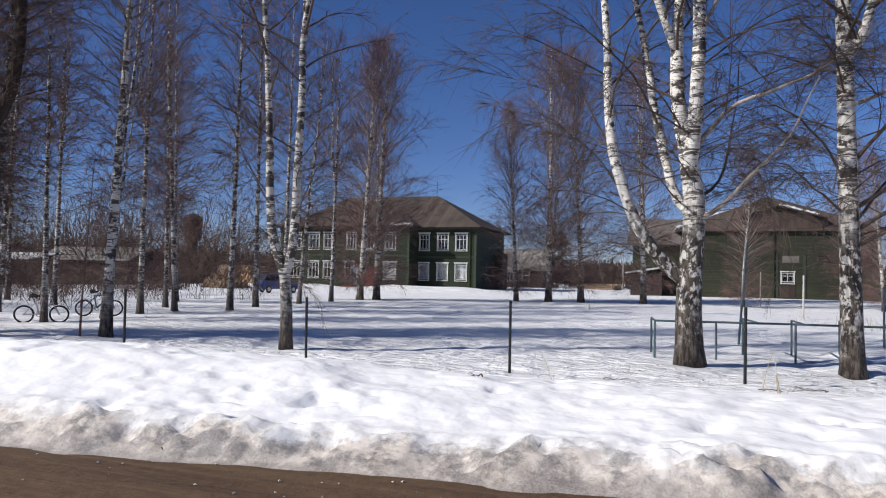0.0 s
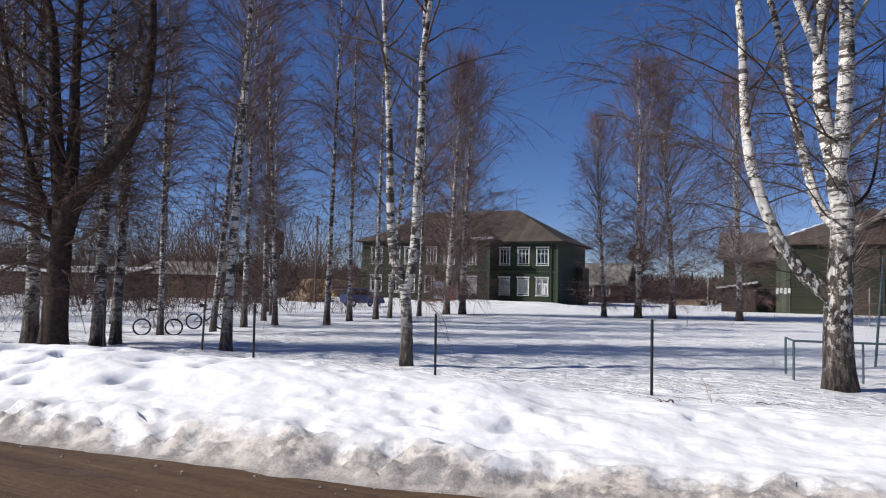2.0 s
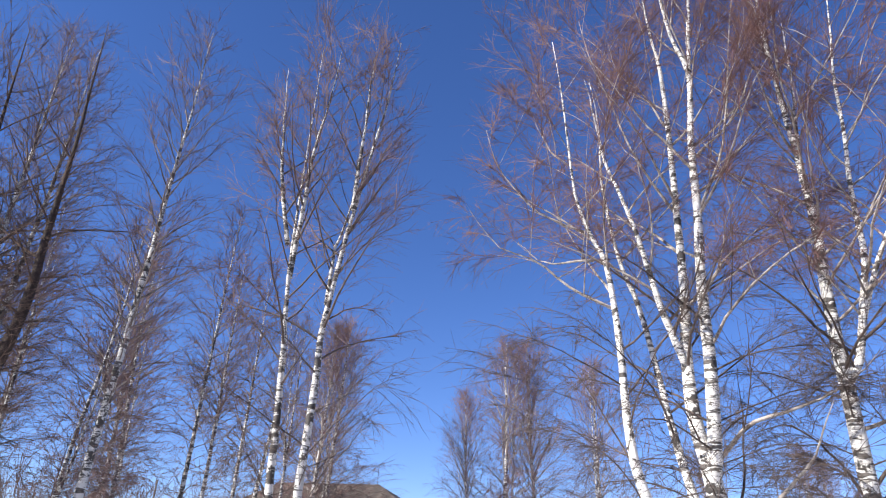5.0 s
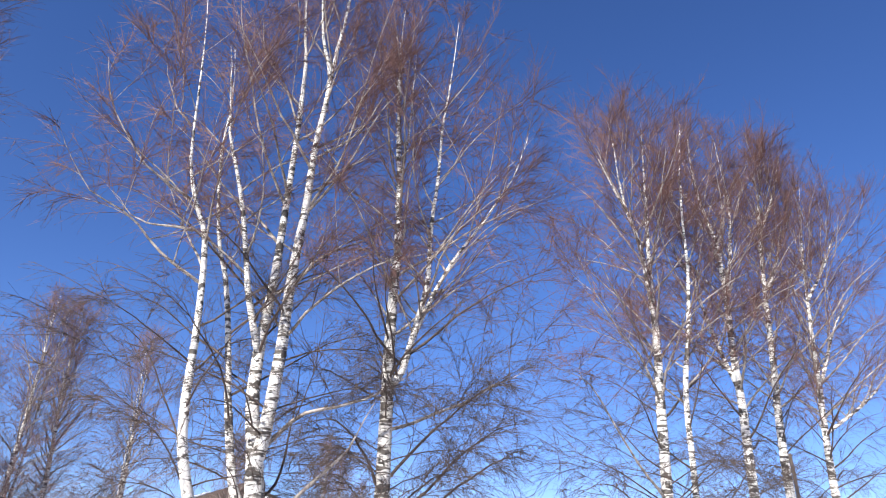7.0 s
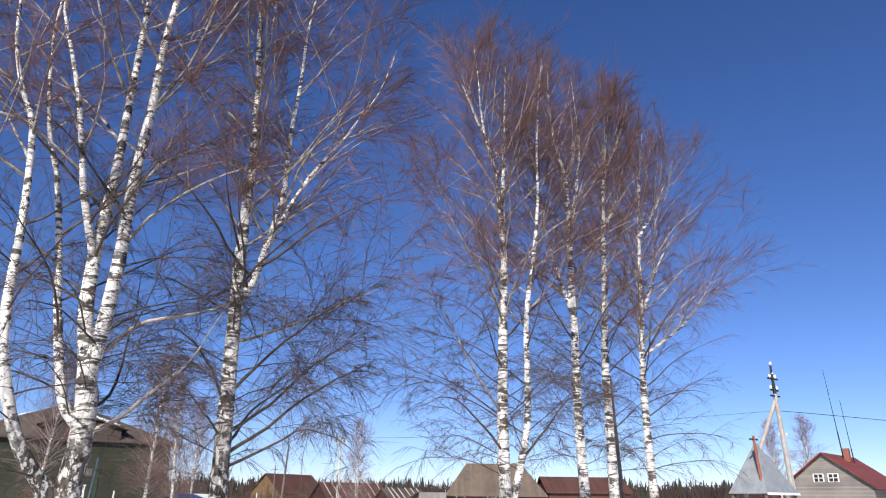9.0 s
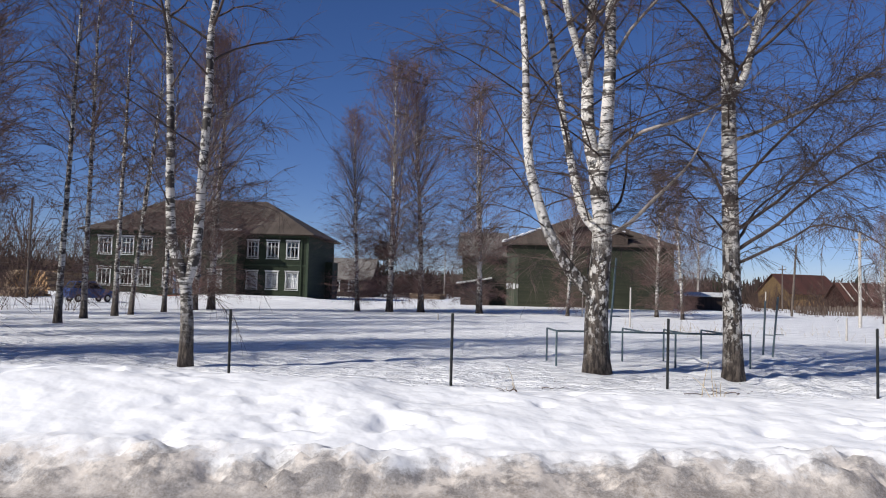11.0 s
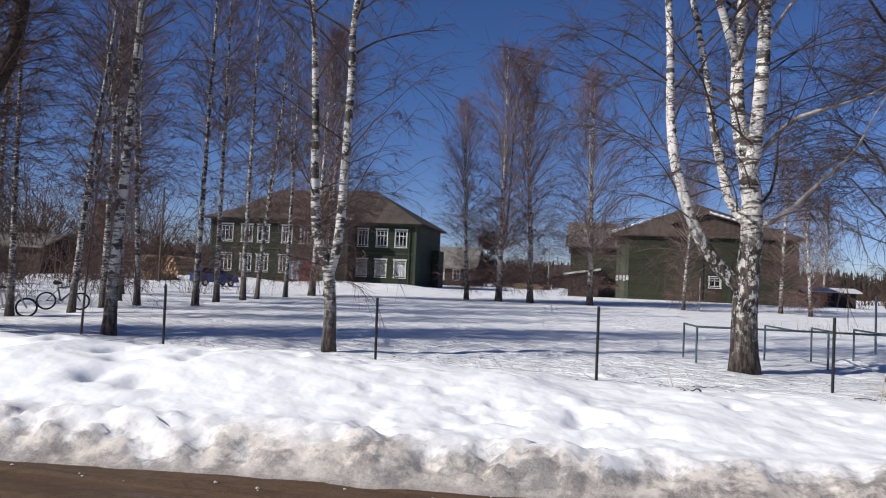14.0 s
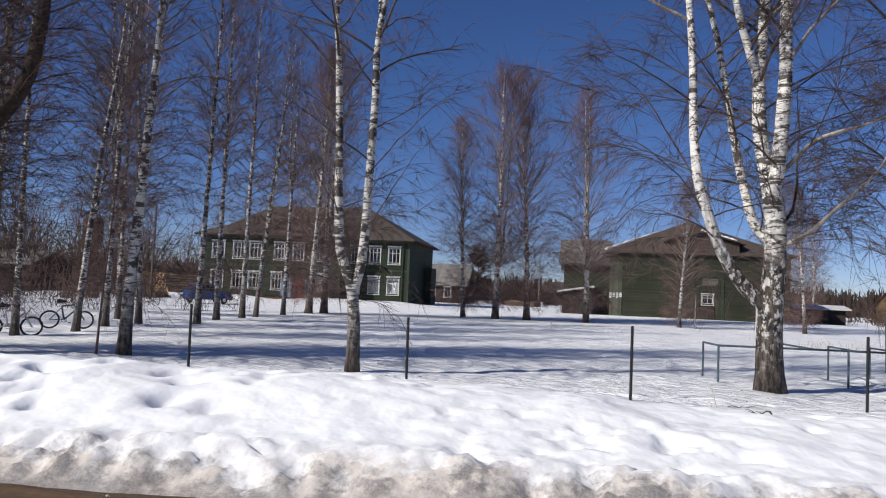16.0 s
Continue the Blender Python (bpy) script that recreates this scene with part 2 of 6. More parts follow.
M = dict(
    snow=snow_mat(), road=road_mat(), bark=birch_bark("birch_bark", 0.002, 3.8), bark3=birch_bark("rough_birch_bark", 0.008, 3.8), bark2=birch_bark("grey_birch_bark", 0.022, 2.2, 0.72), glass=glass_mat(),
    bark4=birch_bark("mottled_birch_bark", 0.010, 3.0),
    limb=mottled("birch_limb", (0.075, 0.056, 0.048), (0.48, 0.425, 0.375), 5, 0.7),
    limb2=mottled("dark_birch_limb", (0.055, 0.040, 0.034), (0.26, 0.215, 0.185), 5, 0.8),
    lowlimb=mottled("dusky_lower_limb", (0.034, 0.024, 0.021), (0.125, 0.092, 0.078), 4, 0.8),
    twig=mottled("birch_twig", (0.088, 0.049, 0.044), (0.180, 0.093, 0.077), 1.5, 0.7),
    twig_mid=mottled("purple_twig", (0.105, 0.063, 0.058), (0.220, 0.130, 0.114), 0.8, 0.8),
    twig_grey=mottled("grey_twig", (0.072, 0.043, 0.039), (0.165, 0.098, 0.086), 1.5, 0.8),
    lindentrunk=mottled("linden_trunk_bark", (0.022, 0.015, 0.012), (0.075, 0.050, 0.039), 7, 0.85, 0, 0.03),
    linden=mottled("linden_bark", (0.052, 0.032, 0.025), (0.145, 0.092, 0.068), 7, 0.85, 0, 0.03),
    brush=mottled("brush_twig", (0.040, 0.026, 0.020), (0.105, 0.066, 0.050), 1.2, 0.85),
    green=boards("green_boarding", (0.013, 0.020, 0.012), (0.031, 0.043, 0.023)),
    greenb=boards("dull_green_boarding", (0.023, 0.028, 0.017), (0.050, 0.051, 0.031)),
    greentrim=mottled("green_trim", (0.020, 0.034, 0.019), (0.040, 0.056, 0.033), 3),
    brown=boards("brown_boarding", (0.045, 0.032, 0.026), (0.085, 0.062, 0.05), 0.18, 0),
    darkwood=boards("dark_weathered_boarding", (0.028, 0.019, 0.016), (0.062, 0.043, 0.036), 0.2, 0),
    greywood=boards("grey_boarding", (0.12, 0.105, 0.095), (0.24, 0.215, 0.19), 0.2, 2),
    redwood=boards("red_brown_boarding", (0.050, 0.022, 0.017), (0.105, 0.045, 0.034), 0.2, 0),
    logs=mottled("red_log", (0.060, 0.032, 0.025), (0.15, 0.080, 0.060), 4, 0.8),
    slate=boards("weathered_slate", (0.046, 0.036, 0.030), (0.105, 0.084, 0.069), 0.55, 0, 0.85, 0.75),
    slate2=boards("pale_slate", (0.14, 0.130, 0.120), (0.25, 0.235, 0.215), 0.55, 0, 0.85, 0.75),
    tanroof=boards("weathered_tan_roof", (0.080, 0.060, 0.046), (0.150, 0.115, 0.088), 0.5, 0, 0.85, 0.75),
    redroof=boards("red_metal_roof", (0.055, 0.028, 0.022), (0.105, 0.046, 0.036), 0.4, 0, 0.6, 0.7),
    brightroof=boards("red_painted_roof", (0.115, 0.030, 0.022), (0.20, 0.050, 0.036), 0.4, 0, 0.6, 0.75),
    palegreen=boards("flaking_green_paint", (0.045, 0.058, 0.038), (0.115, 0.118, 0.088), 0.22, 0),
    freshwood=boards("raw_yellow_boarding", (0.22, 0.135, 0.060), (0.36, 0.235, 0.115), 0.2, 0),
    white=mottled("white_paint", (0.42, 0.42, 0.41), (0.66, 0.66, 0.65), 2, 0.6),
    curtain=mottled("curtain", (0.40, 0.38, 0.42), (0.62, 0.60, 0.64), 2, 0.9),
    dark=mottled("dark_room", (0.012, 0.011, 0.010), (0.03, 0.027, 0.024), 1, 0.9),
    brick=mottled("red_brick", (0.16, 0.055, 0.035), (0.26, 0.10, 0.07), 3, 0.85),
    reddoor=mottled("red_paint", (0.16, 0.02, 0.015), (0.26, 0.045, 0.03), 2, 0.5),
    blue=mottled("blue_paint", (0.09, 0.20, 0.36), (0.16, 0.30, 0.46), 2, 0.6),
    carblue=mottled("car_blue", (0.016, 0.050, 0.17), (0.026, 0.070, 0.23), 2, 0.3, 0.3, 0.0, 0.6),
    rubber=mottled("rubber", (0.012, 0.012, 0.012), (0.03, 0.03, 0.03), 5, 0.8),
    steel=mottled("dark_steel", (0.008, 0.009, 0.010), (0.022, 0.024, 0.025), 8, 0.7, 0.0),
    rail=mottled("blue_grey_rail", (0.05, 0.08, 0.095), (0.11, 0.15, 0.17), 6, 0.55, 0.2),
    chrome=mottled("bright_metal", (0.45, 0.45, 0.46), (0.6, 0.6, 0.6), 6, 0.3, 0.9, 0.0),
    pink=mottled("pale_frame_paint", (0.45, 0.38, 0.40), (0.58, 0.50, 0.52), 3, 0.4, 0.0, 0.0),
    concrete=mottled("concrete", (0.22, 0.20, 0.18), (0.36, 0.33, 0.30), 3, 0.85),
    pole=mottled("old_pole_wood", (0.07, 0.055, 0.045), (0.16, 0.13, 0.11), 5, 0.85),
    palepole=mottled("pale_pole", (0.36, 0.33, 0.30), (0.56, 0.53, 0.49), 5, 0.8),
    rust=mottled("rusty_steel", (0.045, 0.025, 0.02), (0.11, 0.055, 0.04), 2, 0.85),
    logpile=mottled("cut_log", (0.16, 0.11, 0.075), (0.34, 0.25, 0.17), 3, 0.85),
    cutend=mottled("cut_end", (0.42, 0.24, 0.11), (0.62, 0.40, 0.20), 5, 0.85),
    sheet=mottled("zinc_sheet", (0.20, 0.215, 0.225), (0.30, 0.315, 0.325), 2, 0.5, 0.3),
    conifer=mottled("conifer", (0.012, 0.018, 0.010), (0.03, 0.038, 0.02), 0.4, 0.9),
    farwood=mottled("far_wood", (0.032, 0.022, 0.019), (0.066, 0.046, 0.038), 0.2, 0.9),
    drygreen=mottled("brown_green_needles", (0.030, 0.026, 0.014), (0.070, 0.052, 0.028), 0.8, 0.9),
    straw=mottled("dry_grass", (0.32, 0.24, 0.13), (0.52, 0.42, 0.26), 4, 0.9),
)


# ---- mesh tools ----
class G:
    """Collects vertices and faces for one mesh."""
    def __init__(self):
        self.v, self.f, self.n = [], [], 0

    def add(self, verts, faces):
        self.v.append(np.asarray(verts, float).reshape(-1, 3))
        self.f.extend([tuple(i + self.n for i in f) for f in faces])
        self.n += len(self.v[-1])
        return self

    def weld(self):
        """Joins corners that lie on one another."""
        v = np.concatenate(self.v)
        _, first, back = np.unique(np.round(v, 4), axis=0, return_index=True, return_inverse=True)
        back = back.reshape(-1)
        self.v, self.n = [v[first]], len(first)
        self.f = [tuple(int(back[i]) for i in f) for f in self.f]
        return self

    def box(self, a, b, m=None):
        (x0, y0, z0), (x1, y1, z1) = a, b
        v = [(x0, y0, z0), (x1, y0, z0), (x1, y1, z0), (x0, y1, z0), (x0, y0, z1), (x1, y0, z1), (x1, y1, z1), (x0, y1, z1)]
        if m is not None:
            v = [tuple(m @ Vector(p)) for p in v]
        return self.add(v, [(0, 3, 2, 1), (4, 5, 6, 7), (0, 1, 5, 4), (1, 2, 6, 5), (2, 3, 7, 6), (3, 0, 4, 7)])

    def poly(self, pts, thick):
        """A flat convex polygon made into a slab hanging down by thick."""
        k = len(pts)
        v = list(pts) + [(x, y, z - thick) for x, y, z in pts]
        return self.add(v, [tuple(range(k)), tuple(reversed(range(k, 2 * k)))] + [(i, i + k, (i + 1) % k + k, (i + 1) % k) for i in range(k)])

    def prism(self, outline, y0, y1):
        """An outline in x, z drawn from y0 to y1."""
        k = len(outline)
        v = [(x, y0, z) for x, z in outline] + [(x, y1, z) for x, z in outline]
        return self.add(v, [tuple(range(k)), tuple(reversed(range(k, 2 * k)))] + [(i, i + k, (i + 1) % k + k, (i + 1) % k) for i in range(k)])

    def tubes(self, P, R, n=6, cap=True):
        P, R = np.asarray(P, float), np.asarray(R, float)
        if P.ndim == 2:
            P, R = P[None], R[None]
        N, k, _ = P.shape
        T = np.gradient(P, axis=1)
        T /= np.linalg.norm(T, axis=2, keepdims=True) + 1e-9
        mean = T.mean(axis=1, keepdims=True)
        ref = np.where(np.abs(mean[..., 2:3]) > 0.8, np.array([1.0, 0, 0]), np.array([0, 0, 1.0]))
        U = np.cross(T, np.broadcast_to(ref, T.shape))
        U /= np.linalg.norm(U, axis=2, keepdims=True) + 1e-9
        W = np.cross(T, U)
        a = np.arange(n) * 2 * np.pi / n
        ring = P[:, :, None] + R[:, :, None, None] * (U[:, :, None] * np.cos(a)[:, None] + W[:, :, None] * np.sin(a)[:, None])
        base = np.arange(N)[:, None, None] * (k * n) + np.arange(k - 1)[None, :, None] * n
        j, j2 = np.arange(n), (np.arange(n) + 1) % n
        F = np.stack([base + j, base + j2, base + n + j2, base + n + j], axis=-1).reshape(-1, 4)
        faces = [tuple(f) for f in F.tolist()]
        if cap and N < 200:
            for i in range(N):
                faces.append(tuple(range(i * k * n + n - 1, i * k * n - 1, -1)))
                faces.append(tuple(range(i * k * n + (k - 1) * n, i * k * n + k * n)))
        return self.add(ring.reshape(-1, 3), faces)

    def rod(self, a, b, r, r2=None, n=8):
        return self.tubes([a, b], [r, r if r2 is None else r2], n)

    def ring(self, c, ax, R, r, n=28, m=6):
        """A torus round c in the plane normal to ax."""
        ax = Vector(ax).normalized()
        u = ax.orthogonal().normalized()
        w = ax.cross(u)
        v, f = [], []
        for i in range(n):
            d = u * math.cos(i * math.tau / n) + w * math.sin(i * math.tau / n)
            for j in range(m):
                q = j * math.tau / m
                v.append(tuple(Vector(c) + d * (R + r * math.cos(q)) + ax * (r * math.sin(q))))
                f.append((i * m + j, ((i + 1) % n) * m + j, ((i + 1) % n) * m + (j + 1) % m, i * m + (j + 1) % m))
        return self.add(v, f)

    def mesh(self, name, mat, smooth=False):
        me = bpy.data.meshes.new(name)
        me.from_pydata(np.concatenate(self.v).tolist(), [], self.f)
        if smooth:
            me.shade_smooth()
        me.materials.append(mat)
        return me


def part(name, g, mat, parent=None, label="", smooth=False):
    ob = new(name, g.mesh(name, mat, smooth))
    if parent is not None:
        ob.parent = parent
    return tagged(ob, label)


def thing(name, at, label, category, group="", kind=""):
    ob = new(name)
    ob.location = at
    return tagged(ob, label, category, group, kind)


def vnoise(x, y, seed=0):
    """Smooth lattice noise in -1..1."""
    xi, yi = np.floor(x).astype(np.int64), np.floor(y).astype(np.int64)
    fx, fy = x - xi, y - yi
    fx, fy = fx * fx * (3 - 2 * fx), fy * fy * (3 - 2 * fy)
    def h(a, b):
        q = (a * 374761393 + b * 668265263 + seed * 974634713) & 0xFFFFFFFF
        q = ((q ^ (q >> 13)) * 1274126177) & 0xFFFFFFFF
        return ((q ^ (q >> 16)) & 0xFFFF) / 32767.5 - 1
    return (h(xi, yi) * (1 - fx) + h(xi + 1, yi) * fx) * (1 - fy) + (h(xi, yi + 1) * (1 - fx) + h(xi + 1, yi + 1) * fx) * fy


def fractal(x, y, s, octaves=4, gain=0.5, seed=0):
    t, a = 0, 1.0
    for k in range(octaves):
        t = t + a * vnoise(x * s + 17.3 * k, y * s - 9.1 * k, seed + k)
        s, a = s * 2.03, a * gain
    return t


def clods(x, y, s, seed):
    """Rounded lumps lying side by side: 1 on a lump's top, 0 in the gaps."""
    xi, yi = np.floor(x * s).astype(np.int64), np.floor(y * s).astype(np.int64)
    best = np.full(np.shape(x), 9.0)
    for i in (-1, 0, 1):
        for j in (-1, 0, 1):
            q = ((xi + i) * 374761393 + (yi + j) * 668265263 + seed * 974634713) & 0xFFFFFFFF
            q = ((q ^ (q >> 13)) * 1274126177) & 0xFFFFFFFF
            px, py, size = (q & 1023) / 1023, ((q >> 10) & 1023) / 1023, 0.42 + 0.5 * ((q >> 20) & 255) / 255
            best = np.minimum(best, np.hypot(x * s - xi - i - px, y * s - yi - j - py) / size)
    return np.clip(1 - best ** 2, 0, 1)


# ---- ground ----
def sstep(a, b, t):
    t = np.clip((t - a) / (b - a), 0, 1)
    return t * t * (3 - 2 * t)


pit_rng = random.Random(21)
PITS = [(pit_rng.uniform(-11.4, -6.0), pit_rng.uniform(6.7, 9.0), pit_rng.uniform(0.08, 0.2), pit_rng.uniform(0.08, 0.15)) for _ in range(34)]
PITS += [(pit_rng.uniform(-6, 7), pit_rng.uniform(6.8, 10.5), pit_rng.uniform(0.03, 0.09), pit_rng.uniform(0.05, 0.12)) for _ in range(70)]

PITS += [(pit_rng.uniform(-24, -11.4), pit_rng.uniform(6.6, 11.0), pit_rng.uniform(0.07, 0.18), pit_rng.uniform(0.08, 0.17)) for _ in range(60)]


def height(x, y):
    x, y = np.asarray(x, float), np.asarray(y, float)
    v = y - 0.14 * x
    edge = 5.66 + 0.10 * fractal(x, y * 0, 0.9, 3, 0.5, 3)
    crest = np.interp(x, [-40, -12, -8.5, -4.5, -2.5, 1.5, 6, 14, 40], [0.98, 1.04, 1.09, 0.95, 0.80, 0.72, 0.66, 0.6, 0.6])
    crest = crest + 0.07 * fractal(x, y * 0, 0.35, 3, 0.5, 8)
    foot = 0.40 + 0.24 * sstep(edge - 0.05, edge + 0.55, v)
    bank = foot + (crest - 0.66) * sstep(edge + 0.45, 8.3, v) ** 0.8
    back = sstep(8.4, np.interp(x, [-10, -3, 2], [12.3, 12.6, 13.6]), v)
    field = 0.05 + 0.05 * fractal(x, y, 0.12, 3, 0.5, 21) - 0.05 * sstep(15, 19, v) + 0.36 * sstep(58, 76, y) * sstep(-75, -55, x) * sstep(34, 24, x)
    z = bank * (1 - back) + field * back
    near = sstep(edge, edge + 0.3, v) * (1 - sstep(11, 14, v))
    crust = sstep(edge - 0.02, edge + 0.15, v) * (1 - sstep(6.0, 6.5, v))
    lump = fractal(x, y, 1.15, 5, 0.48, 31)
    dent = np.clip(fractal(x, y, 4.0, 3, 0.55, 55) - 0.22, 0, 1)
    scuff = np.clip(fractal(x, y, 0.5, 2, 0.5, 58) + 0.25, 0, 1)
    z = z + near * (0.040 * lump + 0.013 * fractal(x, y, 5.5, 3, 0.5, 35) - 0.09 * dent * scuff)
    heap = np.clip(0.9 + 0.5 * fractal(x, y, 0.8, 2, 0.5, 64), 0.5, 1.3)
    z = z + crust * (0.05 * fractal(x, y, 0.9, 2, 0.5, 66) + heap * (0.04 * clods(x, y, 2.6, 5) + 0.085 * clods(x, y, 5.0, 9) + 0.06 * clods(x, y, 8.0, 13) - 0.07) + 0.012 * fractal(x, y, 9.0, 2, 0.55, 61))
    # footprints sunk into the bank
    for px, pv, depth, wide in PITS:
        z = z - depth * np.exp(-((x - px) / wide) ** 2 - ((v - pv) / (wide * 1.25)) ** 2)
    # trampled and sun-pitted surface of the field
    far = sstep(12.5, 14.5, v) * (1 - sstep(40, 70, y))
    z = z + far * 0.03 * fractal(x * 0.35, y * 0.9, 1.3, 3, 0.6, 73)
    z = z + far * 0.028 * fractal(x, y, 1.7, 3, 0.6, 71) + far * 0.085 * sstep(2, 5, x) * (1 - sstep(22, 27, y)) * fractal(x, y, 1.0, 3, 0.6, 77)
    # shovelled mounds before the long house
    z = z + 0.55 * np.exp(-((y - 73.0) / 2.6) ** 2) * sstep(-36, -32, x) * (1 - sstep(-22, -16, x)) * (0.8 + 0.4 * fractal(x, y, 0.25, 2, 0.5, 81))
    z = z + 0.45 * np.exp(-((y - 71.5) / 2.0) ** 2) * sstep(-56, -50, x) * (1 - sstep(-40, -37.5, x)) * (0.7 + 0.5 * fractal(x, y, 0.3, 2, 0.5, 85))
    z = z + 0.5 * np.exp(-((x - 52) / 14) ** 2 - ((y - 84) / 7) ** 2) * (0.6 + 0.6 * fractal(x, y, 0.2, 3, 0.5, 91))
    berm = 0.69 * x + 0.72 * y - 89
    z = z + 0.75 * np.exp(-(berm / 1.9) ** 2) * sstep(22, 30, x) * (1 - sstep(70, 82, x)) * (0.75 + 0.45 * fractal(x, y, 0.35, 3, 0.5, 95))
    return np.where(v < edge, np.minimum(z, 0.40 - 0.25 * sstep(edge, edge - 0.5, v)), z)


def ground_z(x, y):
    return float(height(np.array([x]), np.array([y]))[0])


def grid_mesh(name, xs, ys, fn, mat):
    X, Y = np.meshgrid(xs, ys)
    Z = fn(X, Y)
    nx, ny = len(xs), len(ys)
    i = (np.arange(ny - 1)[:, None] * nx + np.arange(nx - 1)[None, :]).reshape(-1)
    F = np.stack([i, i + 1, i + nx + 1, i + nx], axis=1)
    me = bpy.data.meshes.new(name)
    me.from_pydata(np.stack([X, Y, Z], -1).reshape(-1, 3).tolist(), [], F.tolist())
    me.shade_smooth()
    me.materials.append(mat)
    return new(name, me)


def spread(a, b, step, reach, k=1.16):
    """Even steps from a to b, then ever wider ones out to the reach."""
    mid = list(np.arange(a, b, step))
    hi, lo, s = [b], [], step
    while hi[-1] < reach:
        s *= k
        hi.append(hi[-1] + s)
    s, q = step, a
    while q > -reach:
        s *= k
        q -= s
        lo.append(q)
    return np.array(lo[::-1] + mid + hi)


gx = spread(-15.0, 9.0, 0.076, 2600)
gy = np.array(list(np.arange(-2600, -20, 120)) + list(np.arange(-20, 3.2, 2.5)) + list(np.arange(3.2, 9.6, 0.05)) + list(np.arange(9.6, 15, 0.12)) + list(np.arange(15, 34, 0.32)) + list(np.arange(34, 80, 0.8)) + list(80 * 1.14 ** np.arange(0, 27)))
ground = tagged(grid_mesh("ground", gx, gy, height, M["snow"]), "deep white spring snow with a ploughed bank along the road", "snow ground", kind="structure")


def road_height(x, y):
    v = y - 0.14 * x
    return 0.40 + 0.012 * fractal(x * 0.4, y * 2.2, 1.3, 4, 0.6, 5) - 0.03 * np.exp(-((v - 4.3) / 0.3) ** 2) - 0.03 * np.exp(-((v - 2.4) / 0.35) ** 2) - 0.3 * sstep(5.62, 6.2, v)


def road_sheet():
    X, V = np.meshgrid(spread(-16, 8, 0.11, 400), np.concatenate([np.arange(-3.0, 3.0, 0.3), np.arange(3.0, 6.2, 0.05)]))
    Y = V + 0.14 * X
    me = bpy.data.meshes.new("road")
    nx, ny = X.shape[1], X.shape[0]
    i = (np.arange(ny - 1)[:, None] * nx + np.arange(nx - 1)[None, :]).reshape(-1)
    me.from_pydata(np.stack([X, Y, road_height(X, Y)], -1).reshape(-1, 3).tolist(), [], np.stack([i, i + 1, i + nx + 1, i + nx], axis=1).tolist())
    me.shade_smooth()
    me.materials.append(M["road"])
    return tagged(new("road", me), "wet brown dirt road with shallow wheel ruts", "road", kind="structure")


road_sheet()


# ---- trees ----
def spline(pts, k):
    """A smooth line of k points through a few given ones."""
    p = np.asarray(pts, float)
    p = np.vstack([2 * p[0] - p[1], p, 2 * p[-1] - p[-2]])
    out, m = [], len(p) - 3
    for t in np.linspace(0, m, k):
        i = min(int(t), m - 1)
        u = t - i
        a, b, c, d = p[i:i + 4]
        out.append(0.5 * (2 * b + (c - a) * u + (2 * a - 5 * b + 4 * c - d) * u * u + (3 * b - a - 3 * c + d) * u ** 3))
    return np.array(out)


def along(P, s):
    """Points at the shares s of each line: P (N, k, 3), s (N, m)."""
    k = P.shape[1]
    q = np.clip(s * (k - 1), 0, k - 1.001)
    i = q.astype(int)
    f = (q - i)[..., None]
    n = np.arange(len(P))[:, None]
    return P[n, i] * (1 - f) + P[n, i + 1] * f, P[n, i + 1] - P[n, i]


def shoots(rng, origin, way, length, k, droop, lift, wob):
    """Bending shoots: they start along way, lift or droop as they go. Returns (N, k, 3)."""
    N = len(origin)
    way = way / (np.linalg.norm(way, axis=1, keepdims=True) + 1e-9)
    P = np.zeros((N, k, 3))
    P[:, 0] = origin
    step = (length / (k - 1))[:, None]
    d = way.copy()
    for j in range(1, k):
        u = j / (k - 1)
        d = d + rng.normal(0, wob, (N, 3))
        d[:, 2] += lift * (1 - u) - droop * u
        d /= np.linalg.norm(d, axis=1, keepdims=True)
        P[:, j] = P[:, j - 1] + d * step
    return P


